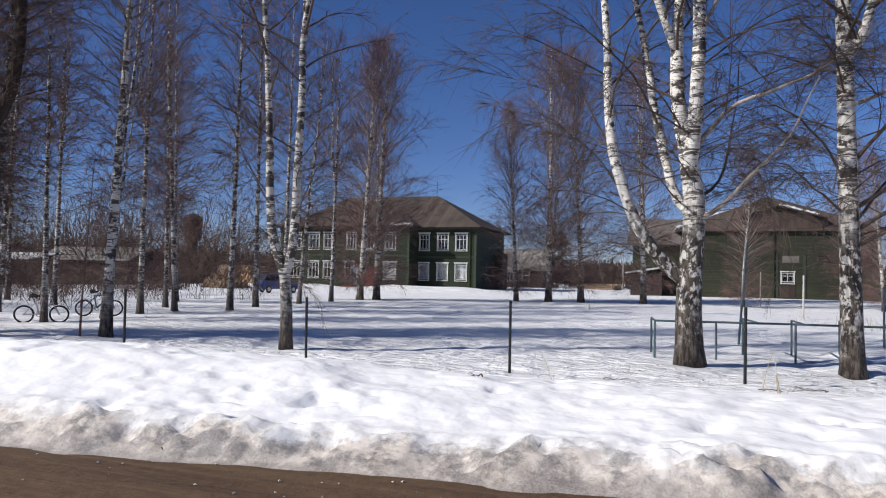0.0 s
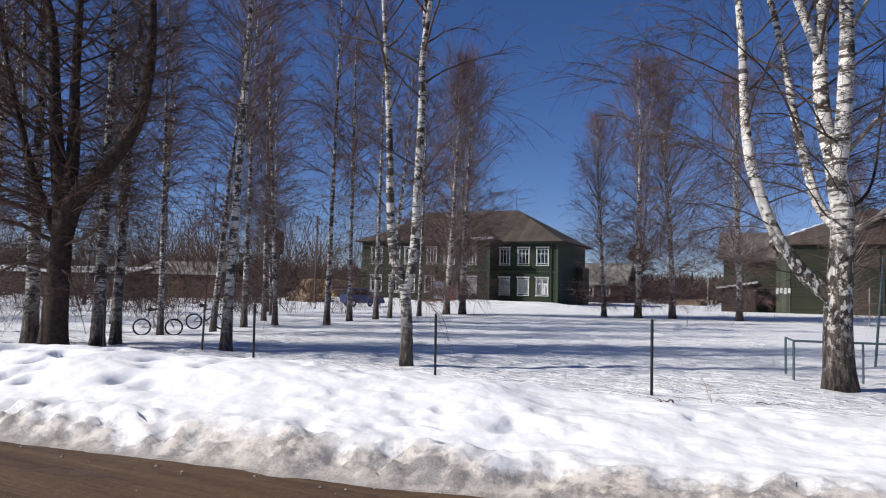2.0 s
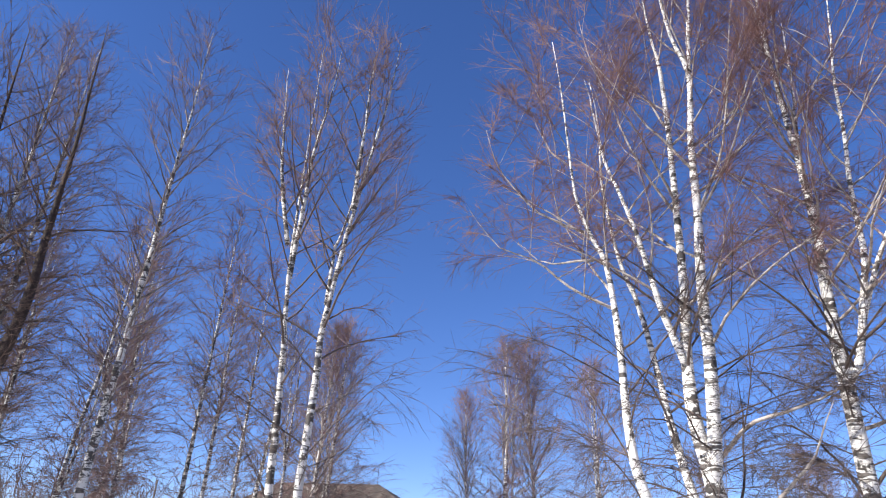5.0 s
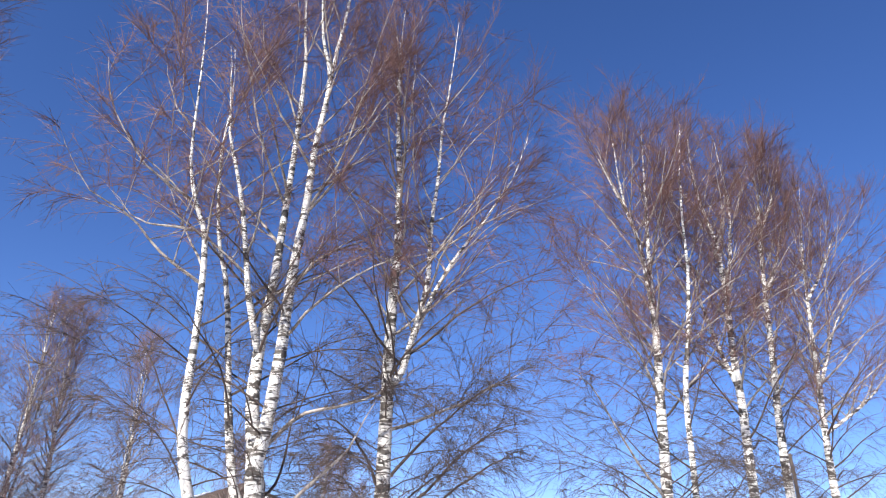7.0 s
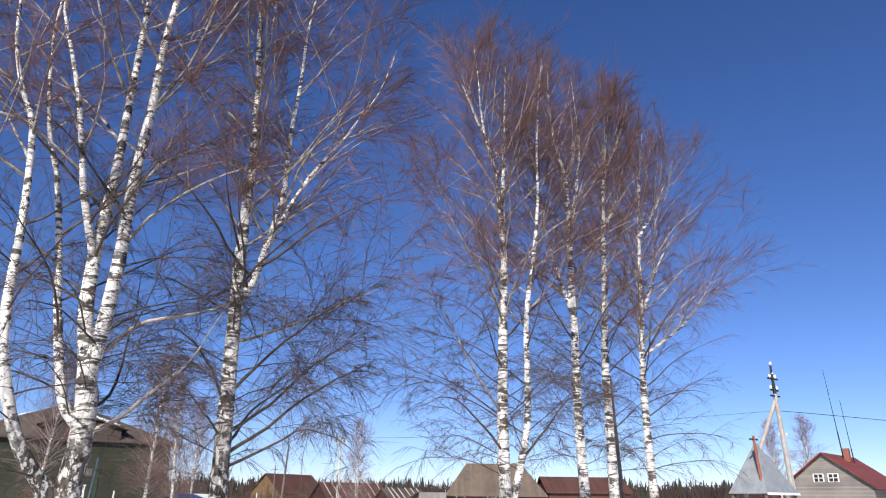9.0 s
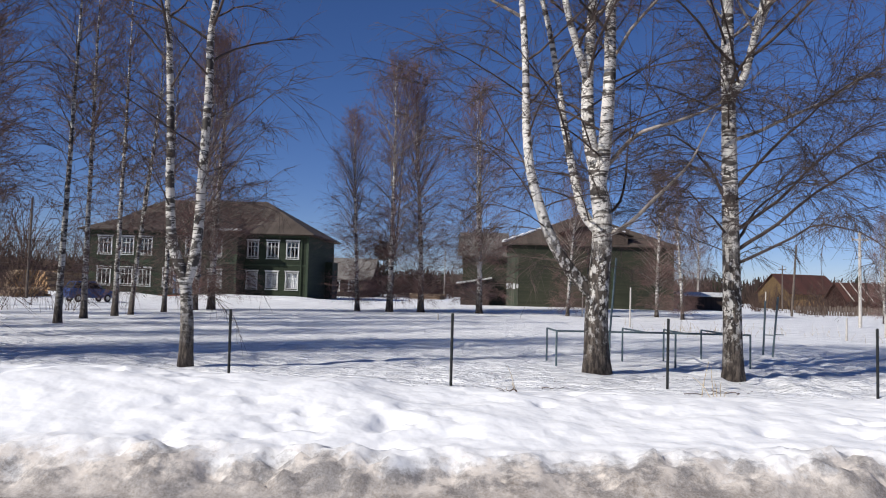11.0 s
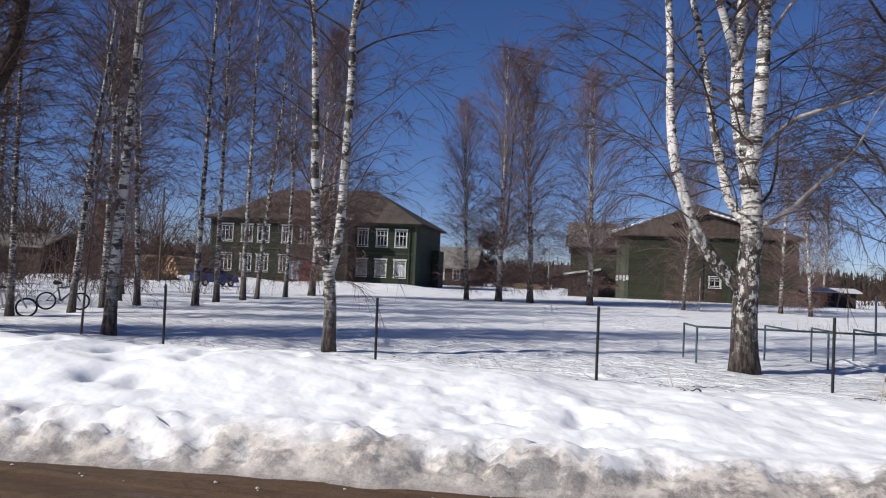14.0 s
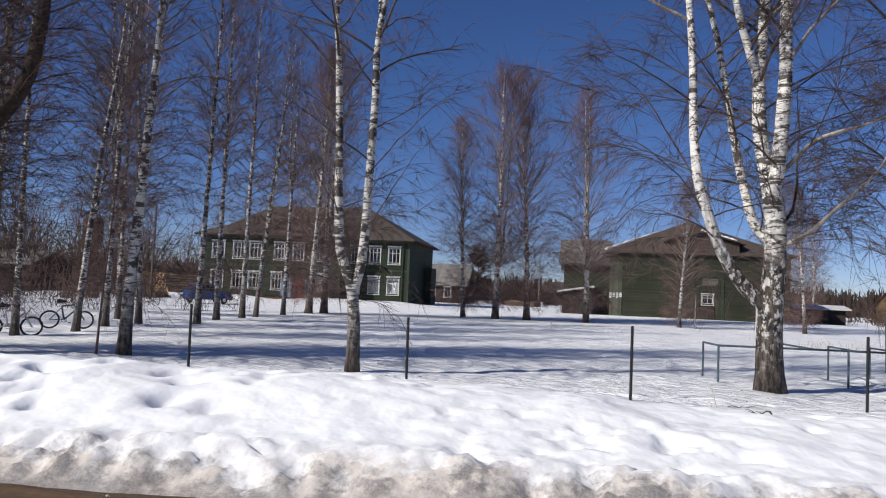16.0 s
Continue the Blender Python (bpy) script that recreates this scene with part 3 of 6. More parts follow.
def make_tree(name, seed, stems, limbs, label, category, bark, limb_mat, twig_mat, dome, low=0.2, subs=8, twigs=8, twig_r=0.0045, twig_len=0.6,
              weep=0.36, flare=1.22, extra=(), fat=1.0, group="", sides=12, tk=2, flat=0.25, up=0.9, low_limb=None, reach=4.6, bias=1.15):
    """stems: (control points from the foot, foot radius). extra: bigger limbs (control points, radius). All round the tree's own foot.
    dome: the crown's outline, (x, y, lowest, widest and top height, radius). flat, up: how steeply limbs leave at the foot and the top of the crown."""
    rng = np.random.default_rng(seed)
    tree = new(name)
    tagged(tree, label, category, group)
    trunk, bough, lowly, crown = G(), G(), G(), G()
    cx, cy, z0, zm, z1, R = dome

    def inside(p):
        z = p[..., 2]
        below = np.clip(0.62 + 0.38 * (z - z0) / (zm - z0), 0.45, 1)
        above = np.sqrt(np.clip(1 - ((z - zm) / (z1 - zm)) ** 2, 0, 1)) ** 1.1
        return np.hypot(p[..., 0] - cx, p[..., 1] - cy) < R * np.where(z < zm, below, above)

    lines = []
    for idx, (pts, r0) in enumerate(stems):
        k = 34
        P = spline(pts, k)
        s = np.linspace(0, 1, k)
        P[1:, :2] += np.cumsum(rng.normal(0, 0.012, (k - 1, 2)), axis=0) * s[1:, None] ** 0.5
        r = r0 * (1 - s) ** 0.95 + 0.007
        if P[0, 2] < 0.1:
            r = r * (1 + (flare - 1) * np.exp(-P[:, 2] / 0.28))
        trunk.tubes(P, r, sides if idx == 0 else max(8, sides - 2))
        lines.append((P, r, low if P[0, 2] < 0.1 else 0.08))
    for pts, r0, *skin in extra:
        P = spline(pts, 12)
        P[1:] += np.cumsum(rng.normal(0, 0.025, (11, 3)), axis=0)
        r = r0 * np.linspace(1, 0.14, 12)
        part("limb", G().tubes(P, r, 8), skin[0] if skin else M["lowlimb"], tree, smooth=True)
        lines.append((P, r, 0.12))
    L1, R1 = [], []
    span = np.array([np.linalg.norm(np.diff(P, axis=0), axis=1).sum() * (1 - lo) for P, r, lo in lines])
    for (P, r, lo), share in zip(lines, span / span.sum()):
        per = max(3, int(round(limbs * share)))
        q = (np.arange(per) + rng.random(per)) / per
        s = lo + (0.995 - lo) * q ** bias
        o, t = along(P[None], s[None])
        o, t = o[0], t[0] / (np.linalg.norm(t[0], axis=1, keepdims=True) + 1e-9)
        az = np.arange(per) * 2.39996 + rng.normal(0, 0.4, per) + seed
        h = np.clip((o[:, 2] - z0) / (z1 - z0), 0, 1)
        rise = np.clip(flat + (up - flat) * h ** 0.7 + rng.normal(0, 0.11, per), -0.2, 0.95)
        side = np.stack([np.cos(az) + 0.55 * (o[:, 0] - cx) / R, np.sin(az) + 0.55 * (o[:, 1] - cy) / R], 1)
        side /= np.linalg.norm(side, axis=1, keepdims=True) + 1e-9
        w = np.concatenate([side * np.sqrt(1 - rise ** 2)[:, None], rise[:, None]], 1) + 0.25 * t * h[:, None]
        w /= np.linalg.norm(w, axis=1, keepdims=True)
        way = np.linspace(0.25, reach, 24)
        ok = inside(o[:, None] + w[:, None] * way[None, :, None])
        ln = np.clip(way[np.minimum(ok.cumprod(axis=1).sum(axis=1), 23)] * rng.uniform(0.62, 1.0, per), 0.35, reach)
        fit = inside(o) | (o[:, 2] > 0.9 * z1) | (rng.random(per) < 0.3)
        o, w, ln, h, s = o[fit], w[fit], ln[fit], h[fit], s[fit]
        L1.append(shoots(rng, o, w, ln, 9, 0.16 * (1 - h), 0.03 + 0.07 * h, 0.075))
        rs = np.interp(s, np.linspace(0, 1, len(r)), r)
        R1.append(np.clip(np.minimum(0.5 * rs, 0.006 + 0.0095 * ln) * np.clip(0.45 + 1.6 * h, 0.45, 1.0), 0.006, 0.045)[:, None] * fat * np.linspace(1, 0.16, 9)[None])
    L1, R1 = np.concatenate(L1), np.concatenate(R1)
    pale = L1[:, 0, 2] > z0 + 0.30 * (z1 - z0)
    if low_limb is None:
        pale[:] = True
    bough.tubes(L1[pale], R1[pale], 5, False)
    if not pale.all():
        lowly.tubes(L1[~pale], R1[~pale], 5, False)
    n1 = len(L1)
    len1 = np.linalg.norm(np.diff(L1, axis=1), axis=2).sum(1)
    s = rng.uniform(0.12, 1.0, (n1, subs))
    o, t = along(L1, s)
    t = t / (np.linalg.norm(t, axis=2, keepdims=True) + 1e-9)
    w = (t + rng.normal(0, 0.46, t.shape)).reshape(-1, 3)
    ln = np.clip((len1[:, None] * rng.uniform(0.22, 0.55, s.shape)).reshape(-1), 0.4, 1.7)
    o = o.reshape(-1, 3)
    h = np.clip((o[:, 2] - z0) / (z1 - z0), 0, 1)
    sag = weep * np.clip(1.15 - 1.3 * h, 0.0, 1.0)
    L2 = shoots(rng, o, w, ln, 5, 0.45 * sag, 0.02 + 0.06 * h, 0.13)
    keep = rng.random(len(L2)) < np.clip(np.repeat(len1, subs) / 2.0, 0.12, 1.0) * np.clip(0.5 + 1.2 * h, 0.5, 1.0)
    L2, h, sag = L2[keep], h[keep], sag[keep]
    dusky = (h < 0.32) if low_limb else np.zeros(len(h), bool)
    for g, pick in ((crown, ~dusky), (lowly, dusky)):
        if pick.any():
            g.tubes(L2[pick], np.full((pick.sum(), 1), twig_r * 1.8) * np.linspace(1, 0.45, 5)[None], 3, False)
    s = rng.uniform(0.08, 1.0, (len(L2), twigs))
    o, t = along(L2, s)
    t = t / (np.linalg.norm(t, axis=2, keepdims=True) + 1e-9)
    w = (t + rng.normal(0, 0.5, t.shape)).reshape(-1, 3)
    w[:, 2] += 0.25 * np.repeat(h, twigs)
    ln = twig_len * rng.uniform(0.4, 1.3, len(w))
    L3 = shoots(rng, o.reshape(-1, 3), w, ln, tk, 1.3 * np.repeat(sag, twigs), 0.0, 0.10)
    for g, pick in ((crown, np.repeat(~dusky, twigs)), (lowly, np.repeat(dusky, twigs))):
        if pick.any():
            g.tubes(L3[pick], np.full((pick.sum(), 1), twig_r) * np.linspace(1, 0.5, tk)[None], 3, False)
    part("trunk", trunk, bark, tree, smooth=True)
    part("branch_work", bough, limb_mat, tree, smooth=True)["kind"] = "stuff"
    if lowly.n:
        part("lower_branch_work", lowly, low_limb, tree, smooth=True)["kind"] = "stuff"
    part("crown", crown, twig_mat, tree, "haze of fine bare twigs")["kind"] = "stuff"
    return tree


def stand(tree, x, y, turn=0, size=1.0, sink=0.06):
    tree.location = (x, y, ground_z(x, y) - sink)
    tree.rotation_euler = (0, 0, turn)
    tree.scale = (size, size, size)
    return tree


B, LM, TW, TG = M["bark"], M["limb"], M["twig"], M["twig_grey"]

DL = M["lowlimb"]
# the many-stemmed birch by the fence
stand(make_tree("birch_tree", 11, [
    ([(0, 0, 0), (-0.04, 0, 1.2), (-0.01, 0, 2.25), (0.05, 0, 3.5), (-0.05, 0, 4.4), (-0.12, 0.05, 4.95), (-0.3, 0.1, 6.0), (-0.34, 0.1, 7.4), (-0.26, 0.1, 9.0), (-0.21, 0.1, 12.1), (-0.27, 0.1, 15.7), (-0.46, 0.1, 17.5), (-0.7, 0.1, 20.4)], 0.30),
    ([(-0.05, 0, 1.9), (-0.55, -0.1, 2.3), (-1.0, -0.2, 2.9), (-1.32, -0.3, 3.57), (-1.72, -0.3, 4.9), (-1.86, -0.3, 6.3), (-1.9, -0.3, 7.65), (-2.12, -0.4, 9.8), (-2.5, -0.5, 10.6), (-2.88, -0.5, 11.9), (-3.12, -0.5, 14.7), (-3.38, -0.5, 17.3)], 0.165),
    ([(0.03, 0.1, 3.4), (-0.29, 0.3, 3.8), (-0.48, 0.3, 4.3), (-0.8, 0.3, 5.8), (-1.0, 0.3, 6.9), (-1.4, 0.3, 9.0), (-1.8, 0.3, 10.3), (-2.1, 0.3, 12.5), (-2.1, 0.3, 14.5), (-2.3, 0.3, 16.4)], 0.125),
    ([(-0.05, 0, 4.5), (0.06, -0.2, 5.3), (0.14, -0.3, 7.2), (0.14, -0.3, 9.0), (0.27, -0.3, 11.5), (0.3, -0.3, 13.2), (0.45, -0.4, 15.5), (0.12, -0.4, 16.9), (-0.12, -0.4, 18.5), (-0.3, -0.4, 20.5)], 0.175),
    ([(-0.36, 0, 7.2), (-0.79, -0.2, 8.5), (-1.09, -0.3, 9.75), (-1.44, -0.3, 11.3), (-1.9, -0.3, 12.8), (-2.1, -0.3, 14.0), (-2.4, -0.3, 16.0)], 0.09),
    ([(0.45, -0.4, 15.4), (0.57, -0.5, 17.0), (0.76, -0.6, 19.2), (0.9, -0.7, 21.0)], 0.07),
], 185, "large pale birch with several white stems behind the fence", "tree", B, LM, TW, (-1.15, -0.2, 3.0, 11.5, 21.4, 4.9), low=0.30, subs=13, twigs=11, low_limb=DL, extra=[
    ([(0.1, 0, 3.3), (0.4, -0.2, 3.45), (0.8, -0.4, 3.8), (1.3, -0.6, 4.3), (1.8, -0.7, 4.85), (2.05, -0.8, 5.4), (2.4, -0.9, 6.1)], 0.07, LM),
    ([(0.1, 0, 4.95), (0.67, -0.2, 5.6), (1.42, -0.4, 5.95), (2.16, -0.5, 6.2), (2.9, -0.6, 6.65), (3.6, -0.7, 7.3)], 0.06, LM),
    ([(-1.97, -0.3, 8.6), (-2.9, -0.4, 9.1), (-3.7, -0.6, 9.75), (-4.7, -0.7, 10.3), (-5.4, -0.8, 11.3)], 0.045, LM),
    ([(-2.4, -0.4, 9.9), (-3.1, -0.1, 10.0), (-3.8, 0.2, 10.2), (-4.5, 0.4, 10.9)], 0.04, LM),
    ([(-2.6, -0.5, 10.7), (-3.2, -0.8, 10.9), (-3.8, -1.0, 11.2), (-4.7, -1.2, 12.4), (-5.1, -1.3, 13.7)], 0.04, LM),
    ([(-2.98, -0.5, 12.8), (-3.5, -0.3, 13.7), (-3.85, -0.2, 15.0)], 0.03, LM),
    ([(0.16, -0.3, 7.5), (0.7, -0.6, 8.4), (1.75, -0.9, 9.3), (3.0, -1.1, 9.9), (4.0, -1.2, 10.3)], 0.045, LM),
    ([(0.2, -0.3, 8.9), (0.95, -0.1, 10.0), (1.7, 0.2, 10.6), (3.0, 0.4, 11.7), (3.7, 0.5, 12.4)], 0.045, LM),
    ([(0.33, -0.3, 12.8), (1.4, -0.5, 13.9), (2.1, -0.7, 15.3), (2.6, -0.8, 16.3)], 0.04, LM),
    ([(0.28, -0.3, 11.1), (0.77, -0.6, 12.3), (1.05, -0.8, 13.9), (1.4, -0.9, 16.1), (1.9, -1.0, 18.8)], 0.045, LM),
    ([(-0.26, 0.1, 14.2), (-0.9, 0.3, 15.8), (-1.45, 0.5, 16.7), (-1.7, 0.6, 18.0)], 0.035, LM),
    ([(-0.24, 0.1, 11.4), (-0.97, -0.3, 12.6), (-1.54, -0.5, 14.4), (-2.0, -0.6, 16.2), (-2.25, -0.7, 17.9)], 0.04, LM),
    ([(-1.3, -0.2, 3.6), (-1.9, -0.4, 4.5), (-2.9, -0.7, 5.4), (-4.0, -0.9, 5.8)], 0.026),
    ([(-1.7, -0.3, 4.7), (-2.3, 0.3, 6.0), (-3.3, 0.5, 7.3), (-4.3, 0.6, 7.9)], 0.026),
    ([(0.1, 0.1, 3.7), (0.7, 0.8, 4.4), (1.0, 1.6, 6.0), (1.2, 2.4, 7.8)], 0.045),
], group="roadside birches", sides=16), 1.0, 17.06)

# its tall neighbour with drooping lower limbs
stand(make_tree("birch_tree", 23, [
    ([(0, 0, 0), (-0.04, 0, 1.3), (-0.11, 0, 4.2), (-0.15, 0, 6.6), (-0.18, 0, 8.8), (-0.14, 0, 10.5), (-0.22, 0, 12.4), (-0.4, 0.2, 15.8), (-0.46, 0.2, 18), (-0.4, 0.2, 20.2)], 0.235),
    ([(-0.17, 0, 6.8), (0.2, -0.1, 7.4), (0.49, -0.2, 8.6), (0.7, -0.3, 9.9), (0.75, -0.3, 11.6), (0.9, -0.3, 13.5), (1.0, -0.3, 15.2), (1.2, -0.3, 17), (1.4, -0.3, 19.8)], 0.105),
    ([(-0.2, 0.1, 12.3), (-0.02, 0.3, 14.4), (0.2, 0.5, 16.0), (0.25, 0.6, 18.8)], 0.065),
    ([(0.36, -0.1, 8.1), (0.85, -0.4, 9.45), (1.4, -0.5, 10.6), (2.0, -0.6, 11.6), (2.6, -0.7, 12.6), (3.25, -0.7, 13.9), (3.85, -0.7, 15.7)], 0.065),
], 165, "tall birch with drooping lower limbs beside a fence", "tree", M["bark3"], LM, TW, (0.55, -0.1, 2.6, 10.5, 21.0, 4.4), low=0.15, subs=13, twigs=11, low_limb=DL, extra=[
    ([(-0.1, 0, 5.8), (0.75, -0.3, 6.2), (1.85, -0.5, 6.7), (2.7, -0.6, 7.3), (3.6, -0.7, 7.75)], 0.05, LM),
    ([(0.0, 0, 3.1), (0.8, -0.2, 3.7), (1.9, -0.4, 4.7), (3.0, -0.6, 5.4), (3.9, -0.7, 5.3)], 0.05),
    ([(0.0, 0, 3.6), (1.1, 0.2, 4.4), (2.2, 0.3, 5.5), (3.4, 0.3, 6.4), (4.3, 0.3, 6.6)], 0.05),
    ([(0.0, 0, 2.8), (0.8, -0.4, 3.2), (1.7, -0.7, 3.7), (2.7, -1.0, 3.5), (3.4, -1.2, 2.9)], 0.04),
    ([(0.0, 0, 3.3), (0.9, 0.5, 4.3), (1.9, 0.9, 4.9), (3.2, 1.1, 4.7)], 0.04),
    ([(0.0, 0, 4.6), (1.0, -0.4, 5.8), (2.2, -0.7, 6.9), (3.3, -0.8, 7.3)], 0.045),
    ([(-0.1, 0, 4.2), (-0.8, -0.3, 5.2), (-1.7, -0.5, 5.9), (-2.7, -0.6, 5.7)], 0.035),
    ([(-0.1, 0, 3.5), (-0.8, -0.5, 4.0), (-1.5, -0.8, 4.6), (-2.2, -1.0, 4.5)], 0.03),
], group="roadside birches", sides=14), 4.24, 17.27)

# the slim twin birch
stand(make_tree("birch_tree", 31, [
    ([(0, 0, 0), (-0.02, 0, 1.1), (-0.15, 0, 2.0), (-0.42, -0.1, 2.8), (-0.52, -0.1, 3.9), (-0.6, -0.1, 5.8), (-0.73, -0.1, 7.4), (-0.84, -0.1, 8.8), (-0.9, -0.1, 10.4), (-0.86, -0.1, 13.1), (-0.86, -0.1, 17.0)], 0.15),
    ([(-0.10, 0, 1.8), (0.08, 0.05, 2.7), (0.13, 0.05, 4.2), (0.17, 0.1, 6.5), (0.17, 0.1, 7.9), (0.43, 0.1, 9.9), (0.63, 0.1, 11.2), (1.05, 0.1, 13.6), (1.3, 0.1, 15), (1.45, 0.1, 17.0)], 0.12),
    ([(-1.06, -0.1, 10.2), (-1.62, -0.1, 12.6), (-1.9, 0, 14.2), (-2.05, 0, 16.5)], 0.06),
    ([(-0.85, -0.1, 9.2), (-0.66, -0.3, 11.3), (-0.6, -0.4, 12.9), (-0.33, -0.5, 14.4), (-0.15, -0.5, 16.4)], 0.065),
    ([(0.63, 0.1, 11.2), (0.73, -0.2, 12.8), (0.8, -0.3, 14.4), (0.85, -0.4, 16.5)], 0.055),
    ([(0.2, 0.1, 8.5), (0.1, 0.4, 10.1), (0.25, 0.6, 11.6), (0.24, 0.7, 13.8)], 0.05),
], 130, "slim birch with two white stems near the fence", "tree", M["bark2"], DL, TG, (-0.2, 0, 2.4, 10.5, 18.0, 2.9), low=0.14, subs=9, twigs=8, twig_len=0.55, twig_r=0.0042, low_limb=DL, extra=[
    ([(0.1, 0, 3.2), (0.7, -0.3, 3.9), (1.3, -0.4, 4.9), (2.0, -0.4, 5.6)], 0.018),
    ([(-0.5, 0, 3.7), (-1.1, -0.4, 4.6), (-1.6, -0.6, 5.8), (-2.2, -0.7, 6.4)], 0.018),
    ([(0.12, 0, 4.6), (0.9, 0.2, 5.6), (1.8, 0.2, 6.4), (2.9, 0.2, 6.8)], 0.018),
], group="roadside birches", sides=14), -8.34, 15.32)


def slim(seed, h=18.5, r=0.15, lean=0.3, twin=None, limbs=60, wide=2.2, **k):
    """A slender roadside birch with one leader, or two."""
    rng = np.random.default_rng(seed)
    a, b = rng.uniform(-lean, lean, 2)
    stems = [([(0, 0, 0), (a * 0.1, b * 0.1, h * 0.12), (a * 0.45, b * 0.4, h * 0.4), (a * 0.8, b * 0.9, h * 0.7), (a, b, h)], r)]
    if twin:
        c = rng.uniform(-0.9, 0.9, 2)
        stems.append(([(a * 0.3, b * 0.3, h * twin), (a * 0.4 + c[0] * 0.5, b * 0.4 + c[1] * 0.5, h * (twin + 0.15)), (a + c[0], b + c[1], h * 0.95)], r * 0.55))
    args = dict(low=0.17, weep=0.2, bias=1.3, subs=9, twigs=6, twig_r=0.004, twig_len=0.55, flat=0.18, up=0.82, group="roadside birches")
    args.update(k)
    return make_tree("birch_tree", seed, stems, limbs, args.pop("label", "slim bare birch with white bark standing in snow"), "tree", args.pop("bk", B), args.pop("lm", LM), args.pop("tw", TG),
                     (a * 0.5, b * 0.5, h * 0.14, h * 0.46, h * 1.03, wide), **args)


# the clump to the east
stand(make_tree("birch_tree", 41, [
    ([(0, 0, 0), (-0.1, 0, 2.0), (-0.14, 0, 4.6), (-0.04, 0, 7.6), (0.04, 0, 9.2), (0.14, 0.1, 11.0), (0.24, 0.1, 13), (0.36, 0.1, 15.2), (0.5, 0.1, 18)], 0.21),
    ([(0.05, 0, 1.7), (0.5, -0.1, 3.4), (0.78, -0.1, 4.8), (0.82, -0.1, 7.8), (1.1, -0.2, 9.9), (1.4, -0.2, 11.9), (1.5, -0.2, 14), (1.7, -0.2, 16.4), (1.95, -0.2, 18.2)], 0.12),
    ([(0.0, 0, 9.9), (-0.41, -0.2, 12.3), (-0.96, -0.4, 13.5), (-1.65, -0.5, 14.3), (-2.25, -0.6, 15.2)], 0.07),
    ([(0.06, 0, 10.5), (-0.14, 0.2, 12.8), (-0.44, 0.3, 14.3), (-0.62, 0.3, 15.6), (-0.85, 0.3, 17.8)], 0.065),
], 150, "white birch forking low in a clump", "tree", M["bark4"], LM, TW, (-0.6, -0.1, 2.5, 9.5, 18.8, 4.0), low=0.16, subs=13, twigs=11, low_limb=DL, extra=[
    ([(-0.1, 0, 7.5), (-0.94, -0.3, 8.7), (-1.8, -0.5, 9.5), (-2.6, -0.6, 10.6), (-3.2, -0.7, 11.8)], 0.045, LM),
    ([(-0.2, 0, 4.6), (-1.3, -0.3, 5.5), (-2.3, -0.5, 6.7), (-3.05, -0.6, 7.6), (-4.1, -0.7, 7.9)], 0.045, LM),
    ([(0.85, -0.1, 8.5), (2.0, 0.2, 10.0), (3.0, 0.4, 11.4)], 0.04, LM),
    ([(0.5, -0.1, 3.3), (1.3, -0.3, 4.2), (2.2, -0.5, 5.2), (2.9, -0.6, 6.2)], 0.045),
    ([(-0.1, 0, 3.4), (-1.2, -0.2, 4.2), (-2.4, -0.4, 4.8), (-3.4, -0.4, 4.5)], 0.04),
], group="roadside birches", sides=14), 12.75, 16.97)


def clump_birch(seed, x, y, leader, forks, r, dome, bark=M["bark4"]):
    """A clump birch: its leader and the forks that rise from it, each (control points, share of the foot's radius)."""
    return stand(make_tree("birch_tree", seed, [(leader, r)] + [(p, r * k) for p, k in forks], 115, "white birch with a brush of reddish twigs in a clump", "tree", bark, LM, TW, dome,
                           low=0.14, subs=11, twigs=9, low_limb=DL, group="roadside birches", sides=12), x, y)


clump_birch(43, 17.4, 18.23, [(0, 0, 0), (-0.15, 0, 2.5), (-0.24, 0, 5), (-0.18, 0, 8), (-0.2, 0, 10.3), (-0.12, 0, 12.4), (-0.18, 0, 14.3), (-0.6, 0, 15.7), (-0.9, 0, 17.5), (-0.9, 0, 19.4)],
            [([(-0.14, 0, 12.1), (0.55, 0.2, 14.2), (0.95, 0.3, 16.7), (0.6, 0.3, 19.6)], 0.42), ([(-0.2, 0, 8.5), (-0.9, 0.3, 11), (-1.4, 0.4, 14), (-1.7, 0.5, 17)], 0.38)], 0.20, (-0.2, 0, 2.5, 10.5, 20.2, 3.5))
clump_birch(44, 19.2, 18.57, [(0, 0, 0), (-0.1, 0, 2.5), (-0.12, 0, 5), (-0.1, 0, 7.3), (0.1, 0, 9.4), (0.3, 0, 11.8), (0.46, 0, 13.8), (0.65, 0, 16), (1.1, 0, 18), (1.5, 0, 20.2)],
            [([(0.68, 0, 15.6), (1.7, -0.2, 17.8), (2.5, -0.3, 19.8)], 0.36), ([(0.6, 0, 13.2), (2.0, 0.2, 15.6), (3.2, 0.3, 17.8)], 0.36)], 0.20, (1.1, 0, 2.5, 11, 20.8, 3.4))
clump_birch(45, 20.8, 18.07, [(0, 0, 0), (-0.1, 0, 2.5), (-0.17, 0, 5), (-0.1, 0, 7), (0.1, 0, 9.1), (0.25, 0, 11), (0.5, 0, 13), (0.77, 0, 14.8), (1.35, 0, 18)],
            [([(0.25, 0, 9.4), (1.9, 0.2, 11.9), (3.3, 0.3, 13.5)], 0.36), ([(0.43, 0, 12.7), (1.8, -0.2, 14.7), (2.8, -0.3, 16.4)], 0.36), ([(0.0, 0, 7.5), (2.6, -0.3, 9.2), (4.8, -0.5, 11.4)], 0.34)], 0.18, (2.0, 0, 2.5, 9.5, 18.9, 4.6))

